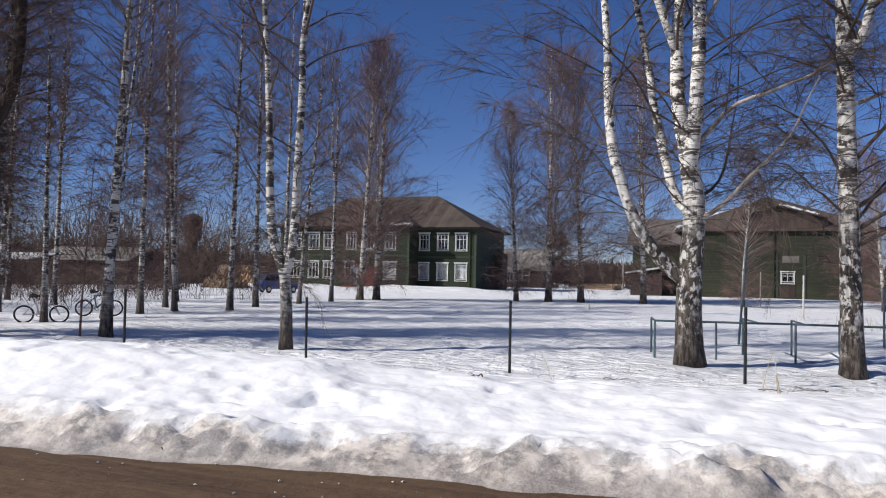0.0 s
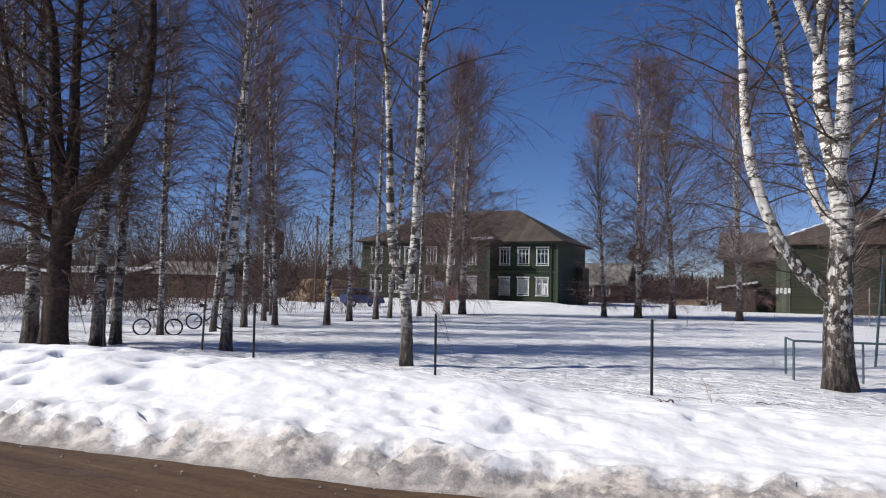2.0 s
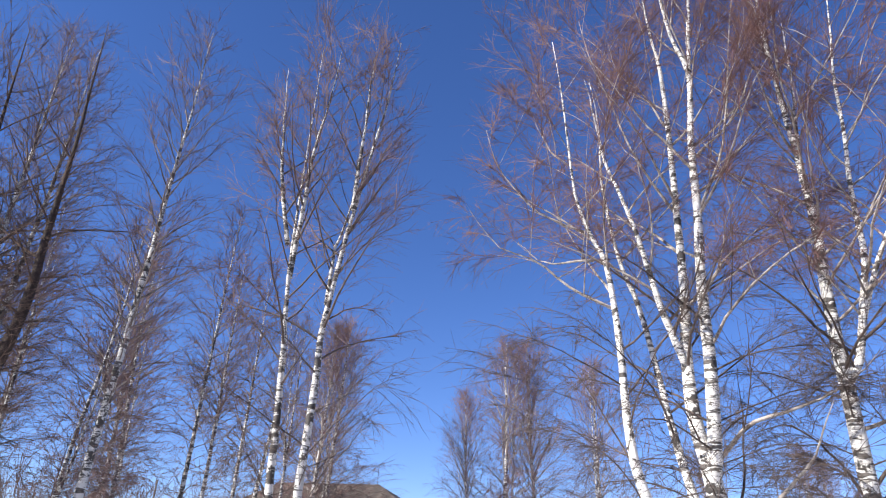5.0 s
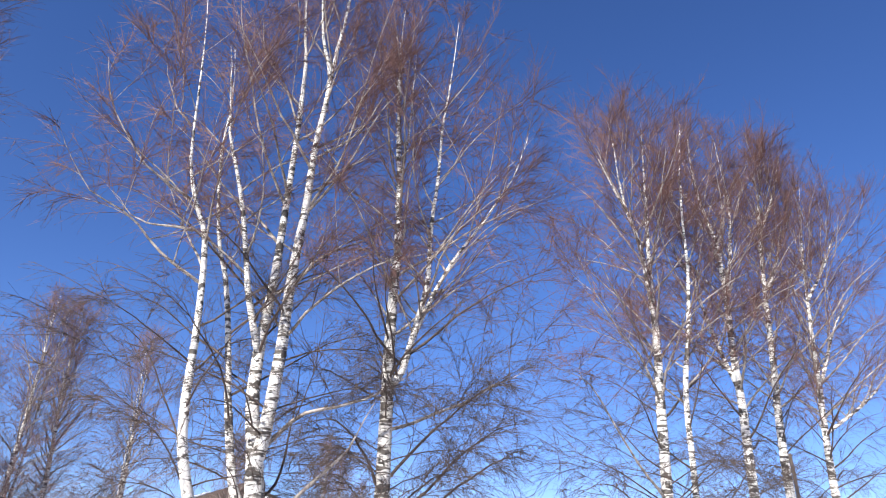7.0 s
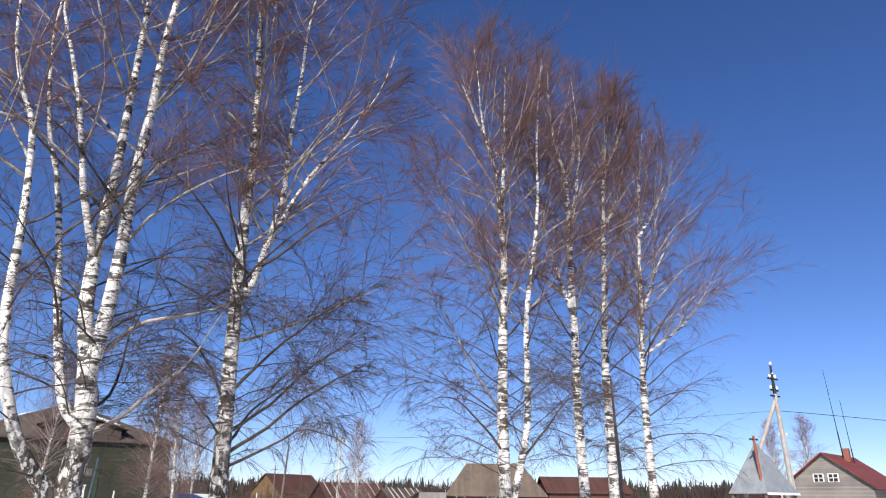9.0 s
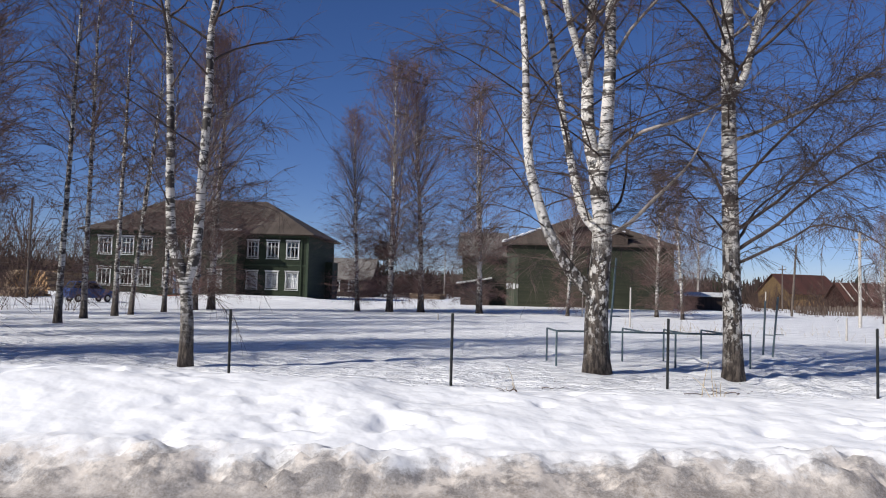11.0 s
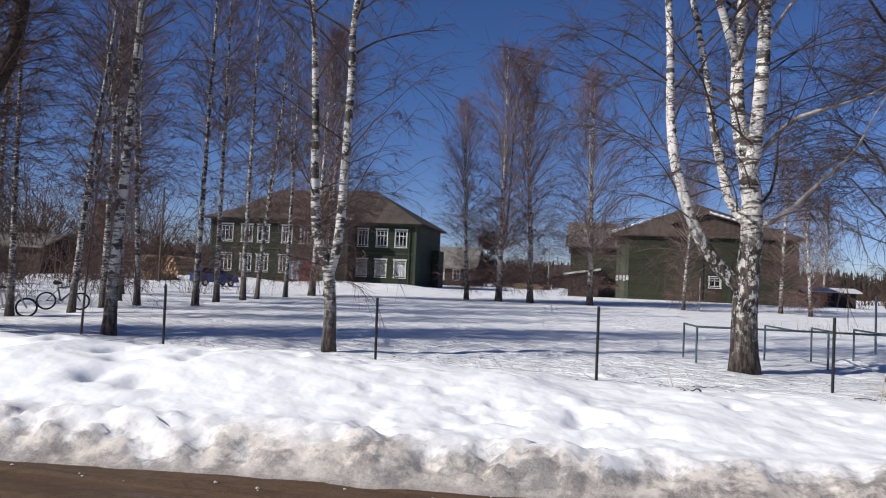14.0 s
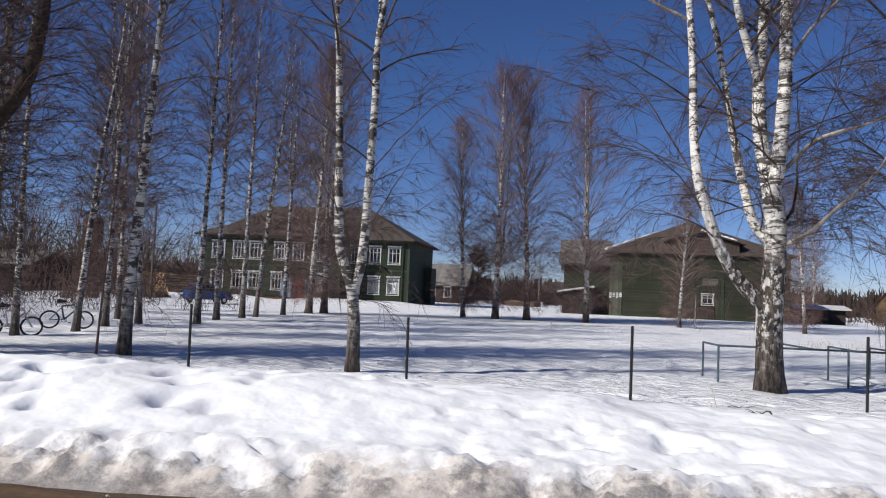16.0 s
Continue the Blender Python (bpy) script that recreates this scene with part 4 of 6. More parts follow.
# the west group and the dark linden
B2, L2M = M["bark2"], M["limb2"]
stand(slim(51, 19.0, 0.17, 0.9, None, 120, bk=B2, lm=L2M), -14.6, 15.87, 0.3)
stand(slim(52, 18.5, 0.20, 0.6, None, 120, bk=B2, lm=L2M), -18.22, 14.46, 2.0)
stand(slim(53, 19.0, 0.17, 0.5, None, 120, bk=B2, lm=L2M), -18.86, 15.6, 4.0)
stand(slim(54, 17.5, 0.24, 0.4, 0.2, 120, bk=B2, lm=L2M), -20.45, 13.9, 1.0)
stand(make_tree("linden_tree", 61, [
    ([(0, 0, 0), (0.05, 0, 1.6), (0.1, 0, 3.2), (-0.05, 0, 4.6), (-0.45, 0, 7), (-0.8, 0.0, 9.6), (-1.5, -0.3, 12), (-2.4, -0.8, 16.5)], 0.37),
    ([(0.1, 0, 3.2), (0.5, 0.1, 4.3), (1.5, 0.3, 5.3), (2.3, 0.5, 6.4), (2.6, 0.6, 8.2), (2.55, 0.6, 10.5), (2.5, 0.6, 13.5), (2.2, 0.6, 18.2)], 0.30),
    ([(0.05, 0, 3.5), (0.2, 0.15, 5.5), (0.1, 0.2, 8), (0.0, 0.3, 12.5), (-0.3, 0.3, 18.0)], 0.24),
    ([(0.0, 0, 3.1), (-0.5, -0.4, 4.6), (-0.9, -0.8, 6.6), (-1.3, -1.4, 10), (-1.7, -2.0, 14.5)], 0.15),
], 310, "dark bare linden with a spreading crown and low limbs", "tree", M["lindentrunk"], M["linden"], M["linden"], (-0.5, -0.3, 2.2, 8.5, 18.8, 5.0), low=0.17, subs=9, twigs=6,
    twig_r=0.0045, twig_len=0.55, weep=0.05, flat=0.10, up=0.58, fat=0.95, reach=5.2, extra=[
    ([(0, 0, 3.0), (-0.9, -0.9, 3.6), (-1.8, -2.0, 3.4), (-2.6, -3.1, 2.4), (-3.2, -4.0, 1.1)], 0.07, M["linden"]),
    ([(0, 0, 2.6), (-0.9, 0.0, 2.8), (-2.2, 0.2, 2.3), (-3.4, 0.3, 1.2)], 0.06, M["linden"]),
    ([(0, 0, 2.3), (-0.6, -0.6, 2.4), (-1.3, -1.4, 1.8), (-2.0, -2.2, 0.7)], 0.05, M["linden"]),
    ([(0, 0, 3.6), (-1.0, -1.0, 4.2), (-2.0, -2.4, 4.5), (-2.9, -3.6, 5.3)], 0.07, M["linden"]),
    ([(0, 0, 3.9), (-1.6, -0.4, 4.6), (-3.4, -0.8, 5.0), (-5.0, -1.2, 5.7)], 0.07, M["linden"]),
    ([(-0.3, 0, 6.0), (-1.3, -1.2, 6.7), (-2.2, -2.4, 7.5), (-3.1, -3.6, 9.2)], 0.07, M["linden"]),
    ([(-0.6, 0, 8.0), (-1.5, -1.2, 9.0), (-2.4, -2.4, 10.0), (-3.2, -3.4, 11.8)], 0.06, M["linden"]),
    ([(-0.8, 0, 9.4), (-1.8, -0.9, 10.9), (-2.8, -1.9, 11.8), (-3.6, -2.8, 13.6)], 0.06, M["linden"]),
    ([(0.1, 0, 2.9), (1.2, -0.1, 3.2), (2.2, 0.1, 3.9), (3.2, 0.2, 4.4)], 0.045, M["linden"]),
    ([(0.1, 0, 2.4), (0.9, -0.3, 2.2), (1.6, -0.5, 1.6), (2.1, -0.6, 0.9)], 0.035, M["linden"]),
], sides=16), -18.72, 13.42)

# the avenue running north, and the row in the field
far_slim = dict(subs=8, twigs=5, twig_r=0.0058, bk=M["bark2"], lm=M["limb2"], sides=10, label="avenue birch with white trunk and bare crown", group="avenue birches")
proto = [slim(71, 18.8, 0.165, 0.7, None, 105, 2.3, **far_slim), slim(72, 17.6, 0.150, 0.9, 0.25, 110, 2.4, **far_slim), slim(73, 19.6, 0.175, 0.6, 0.45, 110, 2.5, **far_slim)]
far_field = dict(tw=M["twig_mid"], lm=LM, bk=M["bark4"], subs=9, twigs=8, twig_r=0.0052, twig_len=0.75, weep=0.3, flat=0.6, up=0.92, low=0.12, bias=1.6, sides=10, label="field birch with a slim upright crown", group="field birches")
fieldp = [slim(81, 20.0, 0.23, 0.6, 0.18, 185, 3.2, **far_field), slim(82, 19.4, 0.22, 0.7, None, 170, 3.0, **far_field)]


def plant(protos, places, wide=1.0):
    used = set()
    for i, (x, y, k, turn, size) in enumerate(places):
        m = Matrix.Translation((x, y, ground_z(x, y) - 0.06)) @ Matrix.Rotation(turn, 4, "Z")
        if k not in used:
            used.add(k)
            stand(protos[k], x, y, turn, size)
            protos[k].scale = (size * wide, size * wide, size)
        else:
            protos[k].scale, keep = (size * wide, size * wide, size), tuple(protos[k].scale)
            copy_thing(protos[k], m)
            protos[k].scale = keep


plant(proto, [(-27.3, 9.4, 2, 2.2, 0.92), (-21.0, 19.3, 0, 0.4, 0.78), (-20.8, 21.8, 1, 2.0, 0.92), (-22.2, 25.2, 2, 1.2, 0.90), (-22.2, 27.4, 1, 4.1, 1.0), (-20.7, 29.6, 0, 3.0, 1.05),
              (-21.9, 33.5, 2, 0.2, 0.98), (-22.1, 36.7, 0, 5.2, 1.05), (-22.0, 38.2, 1, 1.4, 1.0), (-22.5, 43.2, 2, 2.7, 0.95), (-25.5, 30.5, 0, 1.7, 0.9),
              (-27.5, 22.5, 1, 0.9, 0.95), (-30.0, 27.5, 2, 3.9, 0.9), (-33.5, 19.5, 0, 2.9, 0.95), (-29.5, 36.0, 1, 5.5, 0.95), (-36.5, 30.0, 2, 1.0, 0.92), (-26.5, 16.5, 2, 5.9, 0.9), (-40.0, 17.0, 1, 1.2, 0.95), (-44.0, 27.0, 0, 3.2, 1.0), (-52.0, 21.0, 2, 4.4, 0.95), (-50.0, 38.0, 1, 2.3, 1.0), (-34.0, 41.0, 0, 0.5, 0.9), (-47.0, 14.0, 2, 0.7, 0.9), (-58.0, 30.0, 0, 1.9, 1.0), (-39.0, 22.5, 1, 2.6, 0.85), (-43.0, 34.0, 2, 5.1, 0.95), (-66.0, 24.0, 1, 3.6, 1.0)])
plant(fieldp, [(-22.5, 47.6, 1, 0.6, 1.0), (-22.2, 49.9, 0, 2.2, 1.04), (-12.66, 56.8, 1, 3.3, 0.84), (-10.0, 56.9, 0, 0.3, 1.05), (-7.5, 57.9, 1, 1.9, 1.08), (-2.67, 59.3, 0, 4.0, 0.99),
               (4.8, 59.5, 1, 5.0, 0.62), (13.0, 63.0, 0, 1.1, 0.66), (14.6, 60.5, 1, 2.6, 0.60), (34.0, 66.0, 0, 2.0, 0.5), (26.0, 96.0, 1, 0.4, 0.7), (95.6, 52.6, 0, 0.4, 0.68), (92.8, 55.0, 1, 1.4, 0.66), (101.0, 40.5, 1, 2.4, 0.58), (84.5, 28.0, 0, 3.4, 0.85)], 1.25)


def sapling(x, y, h, lean, name="birch_sapling"):
    t = thing(name, (x, y, ground_z(x, y) - 0.05), "thin grey sapling stem beside a birch", "sapling")
    rng = np.random.default_rng(int(abs(x * 31 + y * 7)))
    g = G().tubes(spline([(0, 0, 0), (lean * 0.3, 0, h * 0.35), (lean, 0.05, h)], 9), np.linspace(0.035, 0.008, 9), 7)
    part("stem", g, M["twig_grey"], t, smooth=True)
    o, w = np.stack([lean * np.linspace(0.2, 1, 22), np.zeros(22), h * np.linspace(0.3, 0.98, 22)], 1), rng.normal(0, 1, (22, 3)) + (0, 0, 0.9)
    part("twigs", G().tubes(shoots(rng, o, w, rng.uniform(0.3, 1.0, 22), 6, 0.1, 0.05, 0.1), np.full((22, 1), 0.006) * np.linspace(1, 0.5, 6)[None], 4), M["twig_grey"], t)["kind"] = "stuff"


sapling(-14.95, 15.3, 5.2, 0.25)
sapling(-21.9, 27.0, 6.0, -0.9)


def brushwood(name, label, seed, places, stems, h, mat, r=0.012, bend=0.25, k=5, forks=3):
    """Bushes too many to count, as one mesh."""
    rng = np.random.default_rng(seed)
    g = G()
    c = np.array([(x, y, ground_z(x, y) - 0.1) for x, y in places])
    o = np.repeat(c, stems, 0) + rng.normal(0, 0.35, (len(c) * stems, 3)) * (1, 1, 0)
    w = rng.normal(0, 0.33, o.shape) + (0, 0, 1)
    hh = h * rng.uniform(0.4, 1.2, len(o)) * np.repeat(rng.uniform(0.6, 1.25, len(c)), stems)
    P = shoots(rng, o, w, hh, k, bend * 0.2, 0.02, 0.10)
    g.tubes(P, np.full((len(P), 1), r) * np.linspace(1, 0.3, k)[None], 3, False)
    s = rng.uniform(0.2, 1, (len(P), forks))
    q, t = along(P, s)
    w2 = (t / np.linalg.norm(t, axis=2, keepdims=True) + rng.normal(0, 0.5, t.shape)).reshape(-1, 3)
    P2 = shoots(rng, q.reshape(-1, 3), w2, np.repeat(hh, forks) * rng.uniform(0.15, 0.4, len(w2)), k - 2 if k > 3 else 2, 0.05, 0.02, 0.1)
    g.tubes(P2, np.full((len(P2), 1), r * 0.5) * np.linspace(1, 0.5, P2.shape[1])[None], 3, False)
    return tagged(part(name, g, mat), label, "brushwood", kind="stuff")


rg = random.Random(5)
brushwood("brush_west", "tangled brown bare brushwood along a fence", 1, [(rg.uniform(-150, -46), rg.uniform(48, 66)) for _ in range(190)], 12, 3.6, M["brush"], 0.04, k=3, forks=3)
brushwood("brush_southwest", "low brown brushwood by the road", 2, [(rg.uniform(-95, -26), rg.uniform(26, 50)) for _ in range(140)], 9, 2.8, M["brush"], 0.018, k=3, forks=4)
brushwood("brush_north", "brown bare brushwood before far houses", 3, [(rg.uniform(-24, 56), rg.uniform(116, 150)) for _ in range(110)], 8, 4.6, M["brush"], 0.06)
brushwood("brush_east", "brown garden bushes and saplings", 4, [(rg.uniform(38, 80), rg.uniform(36, 54)) for _ in range(90)], 9, 2.4, M["brush"], 0.018)
brushwood("brush_gardens", "reddish bushes round village gardens", 6, [(rg.uniform(44, 150), rg.uniform(105, 140)) for _ in range(90)], 8, 4.5, M["brush"], 0.06)


def far_forest():
    """A dark ring of woods at the edge of the land."""
    rng = np.random.default_rng(9)
    con, dec = G(), G()
    for i in range(2300):
        a = rng.uniform(radians(-82), radians(80))
        d = rng.uniform(240, 330)
        x, y = d * math.sin(a), d * math.cos(a)
        h = rng.uniform(8, 10.6) * (1.1 if a < -0.4 else 1.0)
        if i % 5 < 1:
            r = h * 0.2
            v, f = [], []
            for j in range(4):
                z0, z1, rr = h * (0.02 + 0.22 * j), h * (0.42 + 0.195 * j), r * (1 - 0.22 * j)
                b = len(v)
                for q in range(6):
                    w = rr * rng.uniform(0.65, 1.3)
                    v.append((x + w * math.cos(q * 1.047), y + w * math.sin(q * 1.047), z0 + rng.uniform(-0.5, 0.3)))
                v.append((x + rng.uniform(-0.2, 0.2), y, z1))
                f += [(b + q, b + (q + 1) % 6, b + 6) for q in range(6)]
            con.add(v, f)
        else:
            n = 16
            o = np.repeat([[x, y, 0.0]], n, 0) + rng.normal(0, 1.5, (n, 3)) * (1, 1, 0)
            P = shoots(rng, o, rng.normal(0, 0.2, (n, 3)) + (0, 0, 1), h * rng.uniform(0.45, 0.95, n), 2, 0, 0, 0.1)
            dec.tubes(P, np.full((n, 1), 0.27) * np.array([[1, 0.5]]), 3, False)
    tagged(part("far_conifers", con, M["conifer"]), "dark conifer woods on the horizon", "forest", kind="stuff")
    tagged(part("far_bare_woods", dec, M["farwood"]), "brown leafless woods on the horizon", "forest", kind="stuff")


far_forest()
brushwood("west_woods", "tall brown thicket behind sheds", 7, [(rg.uniform(-190, -58), rg.uniform(66, 112)) for _ in range(260)], 14, 10.5, M["brush"], 0.08, k=3, forks=3)
brushwood("yard_bushes", "low brown bushes before village sheds", 8, [(rg.uniform(30, 66), rg.uniform(82, 100)) for _ in range(60)], 9, 2.3, M["brush"], 0.03, k=3)


# ---- houses ----
def wall_cells(g, a0, a1, z0, z1, put, holes):
    """A wall from a0 to a1 and z0 to z1 with through openings; put(a, b, c, d) adds one block."""
    xs = sorted({a0, a1, *[h[0] for h in holes], *[h[1] for h in holes]})
    zs = sorted({z0, z1, *[h[2] for h in holes], *[h[3] for h in holes]})
    for a, b in zip(xs, xs[1:]):
        run = None
        for c, d in zip(zs, zs[1:]):
            hole = any(h[0] <= (a + b) / 2 <= h[1] and h[2] <= (c + d) / 2 <= h[3] for h in holes)
            if not hole:
                run = (run[0], d) if run else (c, d)
            if hole and run:
                put(a, b, *run)
                run = None
        if run:
            put(a, b, *run)


def front_wall(x0, x1, z0, z1, y, holes=(), t=0.3):
    g = G()
    wall_cells(g, x0, x1, z0, z1, lambda a, b, c, d: g.box((a, y, c), (b, y + t, d)), list(holes))
    return g.weld()


def window_in(parent, x0, x1, z0, z1, y, bars=2, curtain=False, casing=0.085, trim=None, crown=True):
    """A casement set in a wall facing the road: casing boards, sash bars, panes, sill."""
    trim = trim or M["white"]
    w = part("window", G().box((x0, y + 0.03, z0), (x0 + 0.07, y + 0.15, z1)).box((x1 - 0.07, y + 0.03, z0), (x1, y + 0.15, z1))
             .box((x0 + 0.07, y + 0.03, z0), (x1 - 0.07, y + 0.15, z0 + 0.07)).box((x0 + 0.07, y + 0.03, z1 - 0.07), (x1 - 0.07, y + 0.15, z1)), trim, parent)
    cg = G().box((x0 - casing, y - 0.05, z0 - 0.12), (x0, y - 0.002, z1 + 0.1)).box((x1, y - 0.05, z0 - 0.12), (x1 + casing, y - 0.002, z1 + 0.1))
    cg.box((x0 - casing - 0.06, y - 0.07, z1 + 0.1), (x1 + casing + 0.06, y - 0.002, z1 + 0.22))
    if crown:
        cg.box((x0 - casing - 0.12, y - 0.13, z1 + 0.22), (x1 + casing + 0.12, y - 0.002, z1 + 0.27))
    part("casing", cg, trim, w)
    part("sill", G().box((x0 - casing - 0.04, y - 0.11, z0 - 0.20), (x1 + casing + 0.04, y - 0.002, z0 - 0.12)), trim, w)
    bg = G()
    for i in range(1, bars + 1):
        xm = x0 + (x1 - x0) * i / (bars + 1)
        bg.box((xm - 0.03, y + 0.04, z0 + 0.07), (xm + 0.03, y + 0.11, z1 - 0.07))
    zt = z0 + (z1 - z0) * 0.68
    bg.box((x0 + 0.07, y + 0.042, zt - 0.03), (x1 - 0.07, y + 0.108, zt + 0.03))
    part("sash_bars", bg, trim, w)
    p = part("pane", G().box((x0 + 0.07, y + 0.07, z0 + 0.07), (x1 - 0.07, y + 0.08, z1 - 0.07)), M["glass"], w)
    p.visible_shadow = False
    if curtain:
        n = 15
        xs = np.linspace(x0 - 0.08, x1 + 0.08, n)
        v = [(x, y + 0.36 + 0.03 * (-1) ** i + e, z) for e in (0, 0.006) for z in (z0 - 0.1, z1 + 0.1) for i, x in enumerate(xs)]
        f = [(i, i + 1, i + n + 1, i + n) for i in range(n - 1)] + [(2 * n + i, 3 * n + i, 3 * n + i + 1, 2 * n + i + 1) for i in range(n - 1)]
        part("curtain", G().add(v, f), M["curtain"], w, "drawn pale curtain")


def long_house():
    """The two-storey green school-like house: a projecting block and a recessed east wing under one hipped roof."""
    zb, ze = 0.1, 7.75
    yw, yb, back = 77.9, 75.4, 90.5
    xl, xm, xr = -47.6, -30.1, -22.65
    h = thing("green_house", (0, 0, 0), "long two-storey green timber house with a brown hipped roof", "house")
    wing = [(-25.2, -23.85), (-27.5, -26.2), (-29.8, -28.6)]
    wl = [(a, b, 1.55, 3.32) for a, b in wing] + [(a, b, 5.1, 6.85) for a, b in wing]
    part("wing_wall", front_wall(xm, xr, zb, ze, yw, wl), M["green"], h, "green boarding")
    bx = [(-46.2, -44.7), (-43.5, -42.15), (-41.4, -40.0), (-38.5, -37.3), (-33.3, -31.8)]
    door = (-35.9, -34.3, zb, 2.75)
    bl = [(a, b, 1.55, 3.3) for a, b in bx] + [(a, b, 5.05, 6.8) for a, b in bx[:3]] + [(-38.3, -37.1, 5.05, 6.8), (-36.0, -34.7, 5.05, 6.8), (-33.2, -31.9, 5.05, 6.8)] + [door]
    part("block_wall", front_wall(xl, xm, zb, ze, yb, bl), M["green"], h, "green boarding")
    for wname, lo, hi in (("east_wall", (xr - 0.3, yw + 0.3, zb), (xr, back, ze)), ("west_wall", (xl, yb + 0.3, zb), (xl + 0.3, back, ze)),
                          ("back_wall", (xl + 0.3, back - 0.3, zb), (xr - 0.3, back, ze)), ("return_wall", (xm - 0.3, yb + 0.3, zb), (xm, yw, ze))):
        part(wname, G().box(lo, hi), M["green"], h)
    part("floors", G().box((xl + 0.3, yw + 0.6, 4.05), (xr - 0.3, back - 0.3, 4.3)).box((xl + 0.3, yb + 0.3, 4.05), (xm - 0.3, yw + 0.6, 4.3))
         .box((xl + 0.3, yw + 0.6, ze - 0.2), (xr - 0.3, back - 0.3, ze)).box((xl + 0.3, yw + 2.6, zb), (xr - 0.3, yw + 2.7, ze - 0.2)), M["dark"], h)
    for i, (a, b, c, d) in enumerate(wl):
        window_in(h, a, b, c, d, yw, 2 if c > 4 else 1, i < 3)
    for i, (a, b, c, d) in enumerate(bl[:-1]):
        window_in(h, a, b, c, d, yb, 2, i in (4,))
    for x, y in ((xr, yw), (xl, yb), (xm, yb)):
        s = 1 if x != xl else -1
        part("corner_board", G().box((min(x, x - s * 0.28), y - 0.05, zb), (max(x, x - s * 0.28), y - 0.002, ze - 0.35)), M["greentrim"], h)
    part("frieze", G().box((xm + 0.05, yw - 0.10, ze - 0.35), (xr + 0.02, yw - 0.002, ze)).box((xl - 0.02, yb - 0.10, ze - 0.35), (xm + 0.02, yb - 0.002, ze))
         .box((xm + 0.05, yw - 0.07, 4.12), (xr, yw - 0.002, 4.30)).box((xl, yb - 0.07, 4.12), (xm, yb - 0.002, 4.30)), M["greentrim"], h)
    d = part("door", G().box((door[0] + 0.06, yb + 0.08, zb), (door[1] - 0.06, yb + 0.16, 2.68)), M["reddoor"], h, "red painted door")
    for a in (door[0] - 0.18, door[1]):
        part("door_casing", G().box((a, yb - 0.06, zb), (a + 0.18, yb - 0.002, 2.9)), M["blue"], d)
    for k in range(4):
        part("porch_panel", G().box((-37.25 + 0.32 * k, yb - 0.06, 0.7), (-37.25 + 0.32 * k + 0.26, yb - 0.002, 2.8)), M["blue"] if k % 2 == 0 else M["white"], h, "blue and white porch panel" if k == 0 else "")
    part("porch_step", G().box((-38.0, yb - 1.9, 0.0), (-34.0, yb - 0.06, 0.5)), M["brick"], h, "brick porch step")
    # hipped roof over wing and block
    o, top = 0.75, 12.25
    y0, y1 = yw - o, back + o
    ym = (y0 + y1) / 2
    A, Bq, C, D = (xl - o, y0, ze), (xr + o, y0, ze), (xr + o, y1, ze), (xl - o, y1, ze)
    R0, R1 = (xl + 4.6, ym, top), (xr - 7.2, ym, top)
    r = G().poly([A, Bq, R1, R0], 0.16).poly([Bq, C, R1], 0.16).poly([C, D, R0, R1], 0.16).poly([D, A, R0], 0.16)
    part("roof", r, M["slate"], h, "weathered brown slate roof")
    yf, hz = yb - o, ze + 0.02
    s = (top - ze) / (ym - y0)
    x0, x1 = xl - o + 0.02, xm + o
    q0, q1 = (x0 + 3.4, y0 + 3.2, hz + 3.2 * s + 0.05), (x1 - 3.4, y0 + 3.2, hz + 3.2 * s + 0.05)
    part("block_roof", G().poly([(x0, yf, hz), (x1, yf, hz), q1, q0], 0.14).poly([(x1, yf, hz), (x1, y0 + 1.6, hz + 0.03), q1], 0.14).poly([(x0, y0 + 1.6, hz + 0.03), (x0, yf, hz), q0], 0.14), M["slate"], h)
    part("eaves_soffit", G().box((xl - o, y0, ze - 0.06), (xr + o, y1, ze - 0.20 + 0.06)).box((x0, yf, ze - 0.07), (x1, yw - o, ze - 0.15)), M["darkwood"], h)
    n = 26
    pts = np.stack([np.linspace(xm - 2.2, xm + 0.6, n), np.full(n, yf + 0.15), np.full(n, hz + 0.13) + 0.03 * np.sin(np.arange(n) * 1.7)], 1)
    part("roof_snow", G().tubes(pts, 0.13 + 0.05 * np.abs(np.sin(np.arange(n) * 0.9)), 8), M["snow"], h, "last snow along the eaves", True)
    part("aerial", G().rod((xr - 7.4, ym, top), (xr - 7.4, ym, top + 1.9), 0.03), M["steel"], h)
    part("drainpipe", G().rod((xr - 0.8, yw - 0.12, 0.5), (xr - 0.8, yw - 0.12, ze - 0.2), 0.06), M["greentrim"], h)
    part("lean_porch", G().box((xr + 0.01, 86.0, zb), (xr + 0.9, 89.0, 5.0)), M["green"], h)
    return h


long_house()


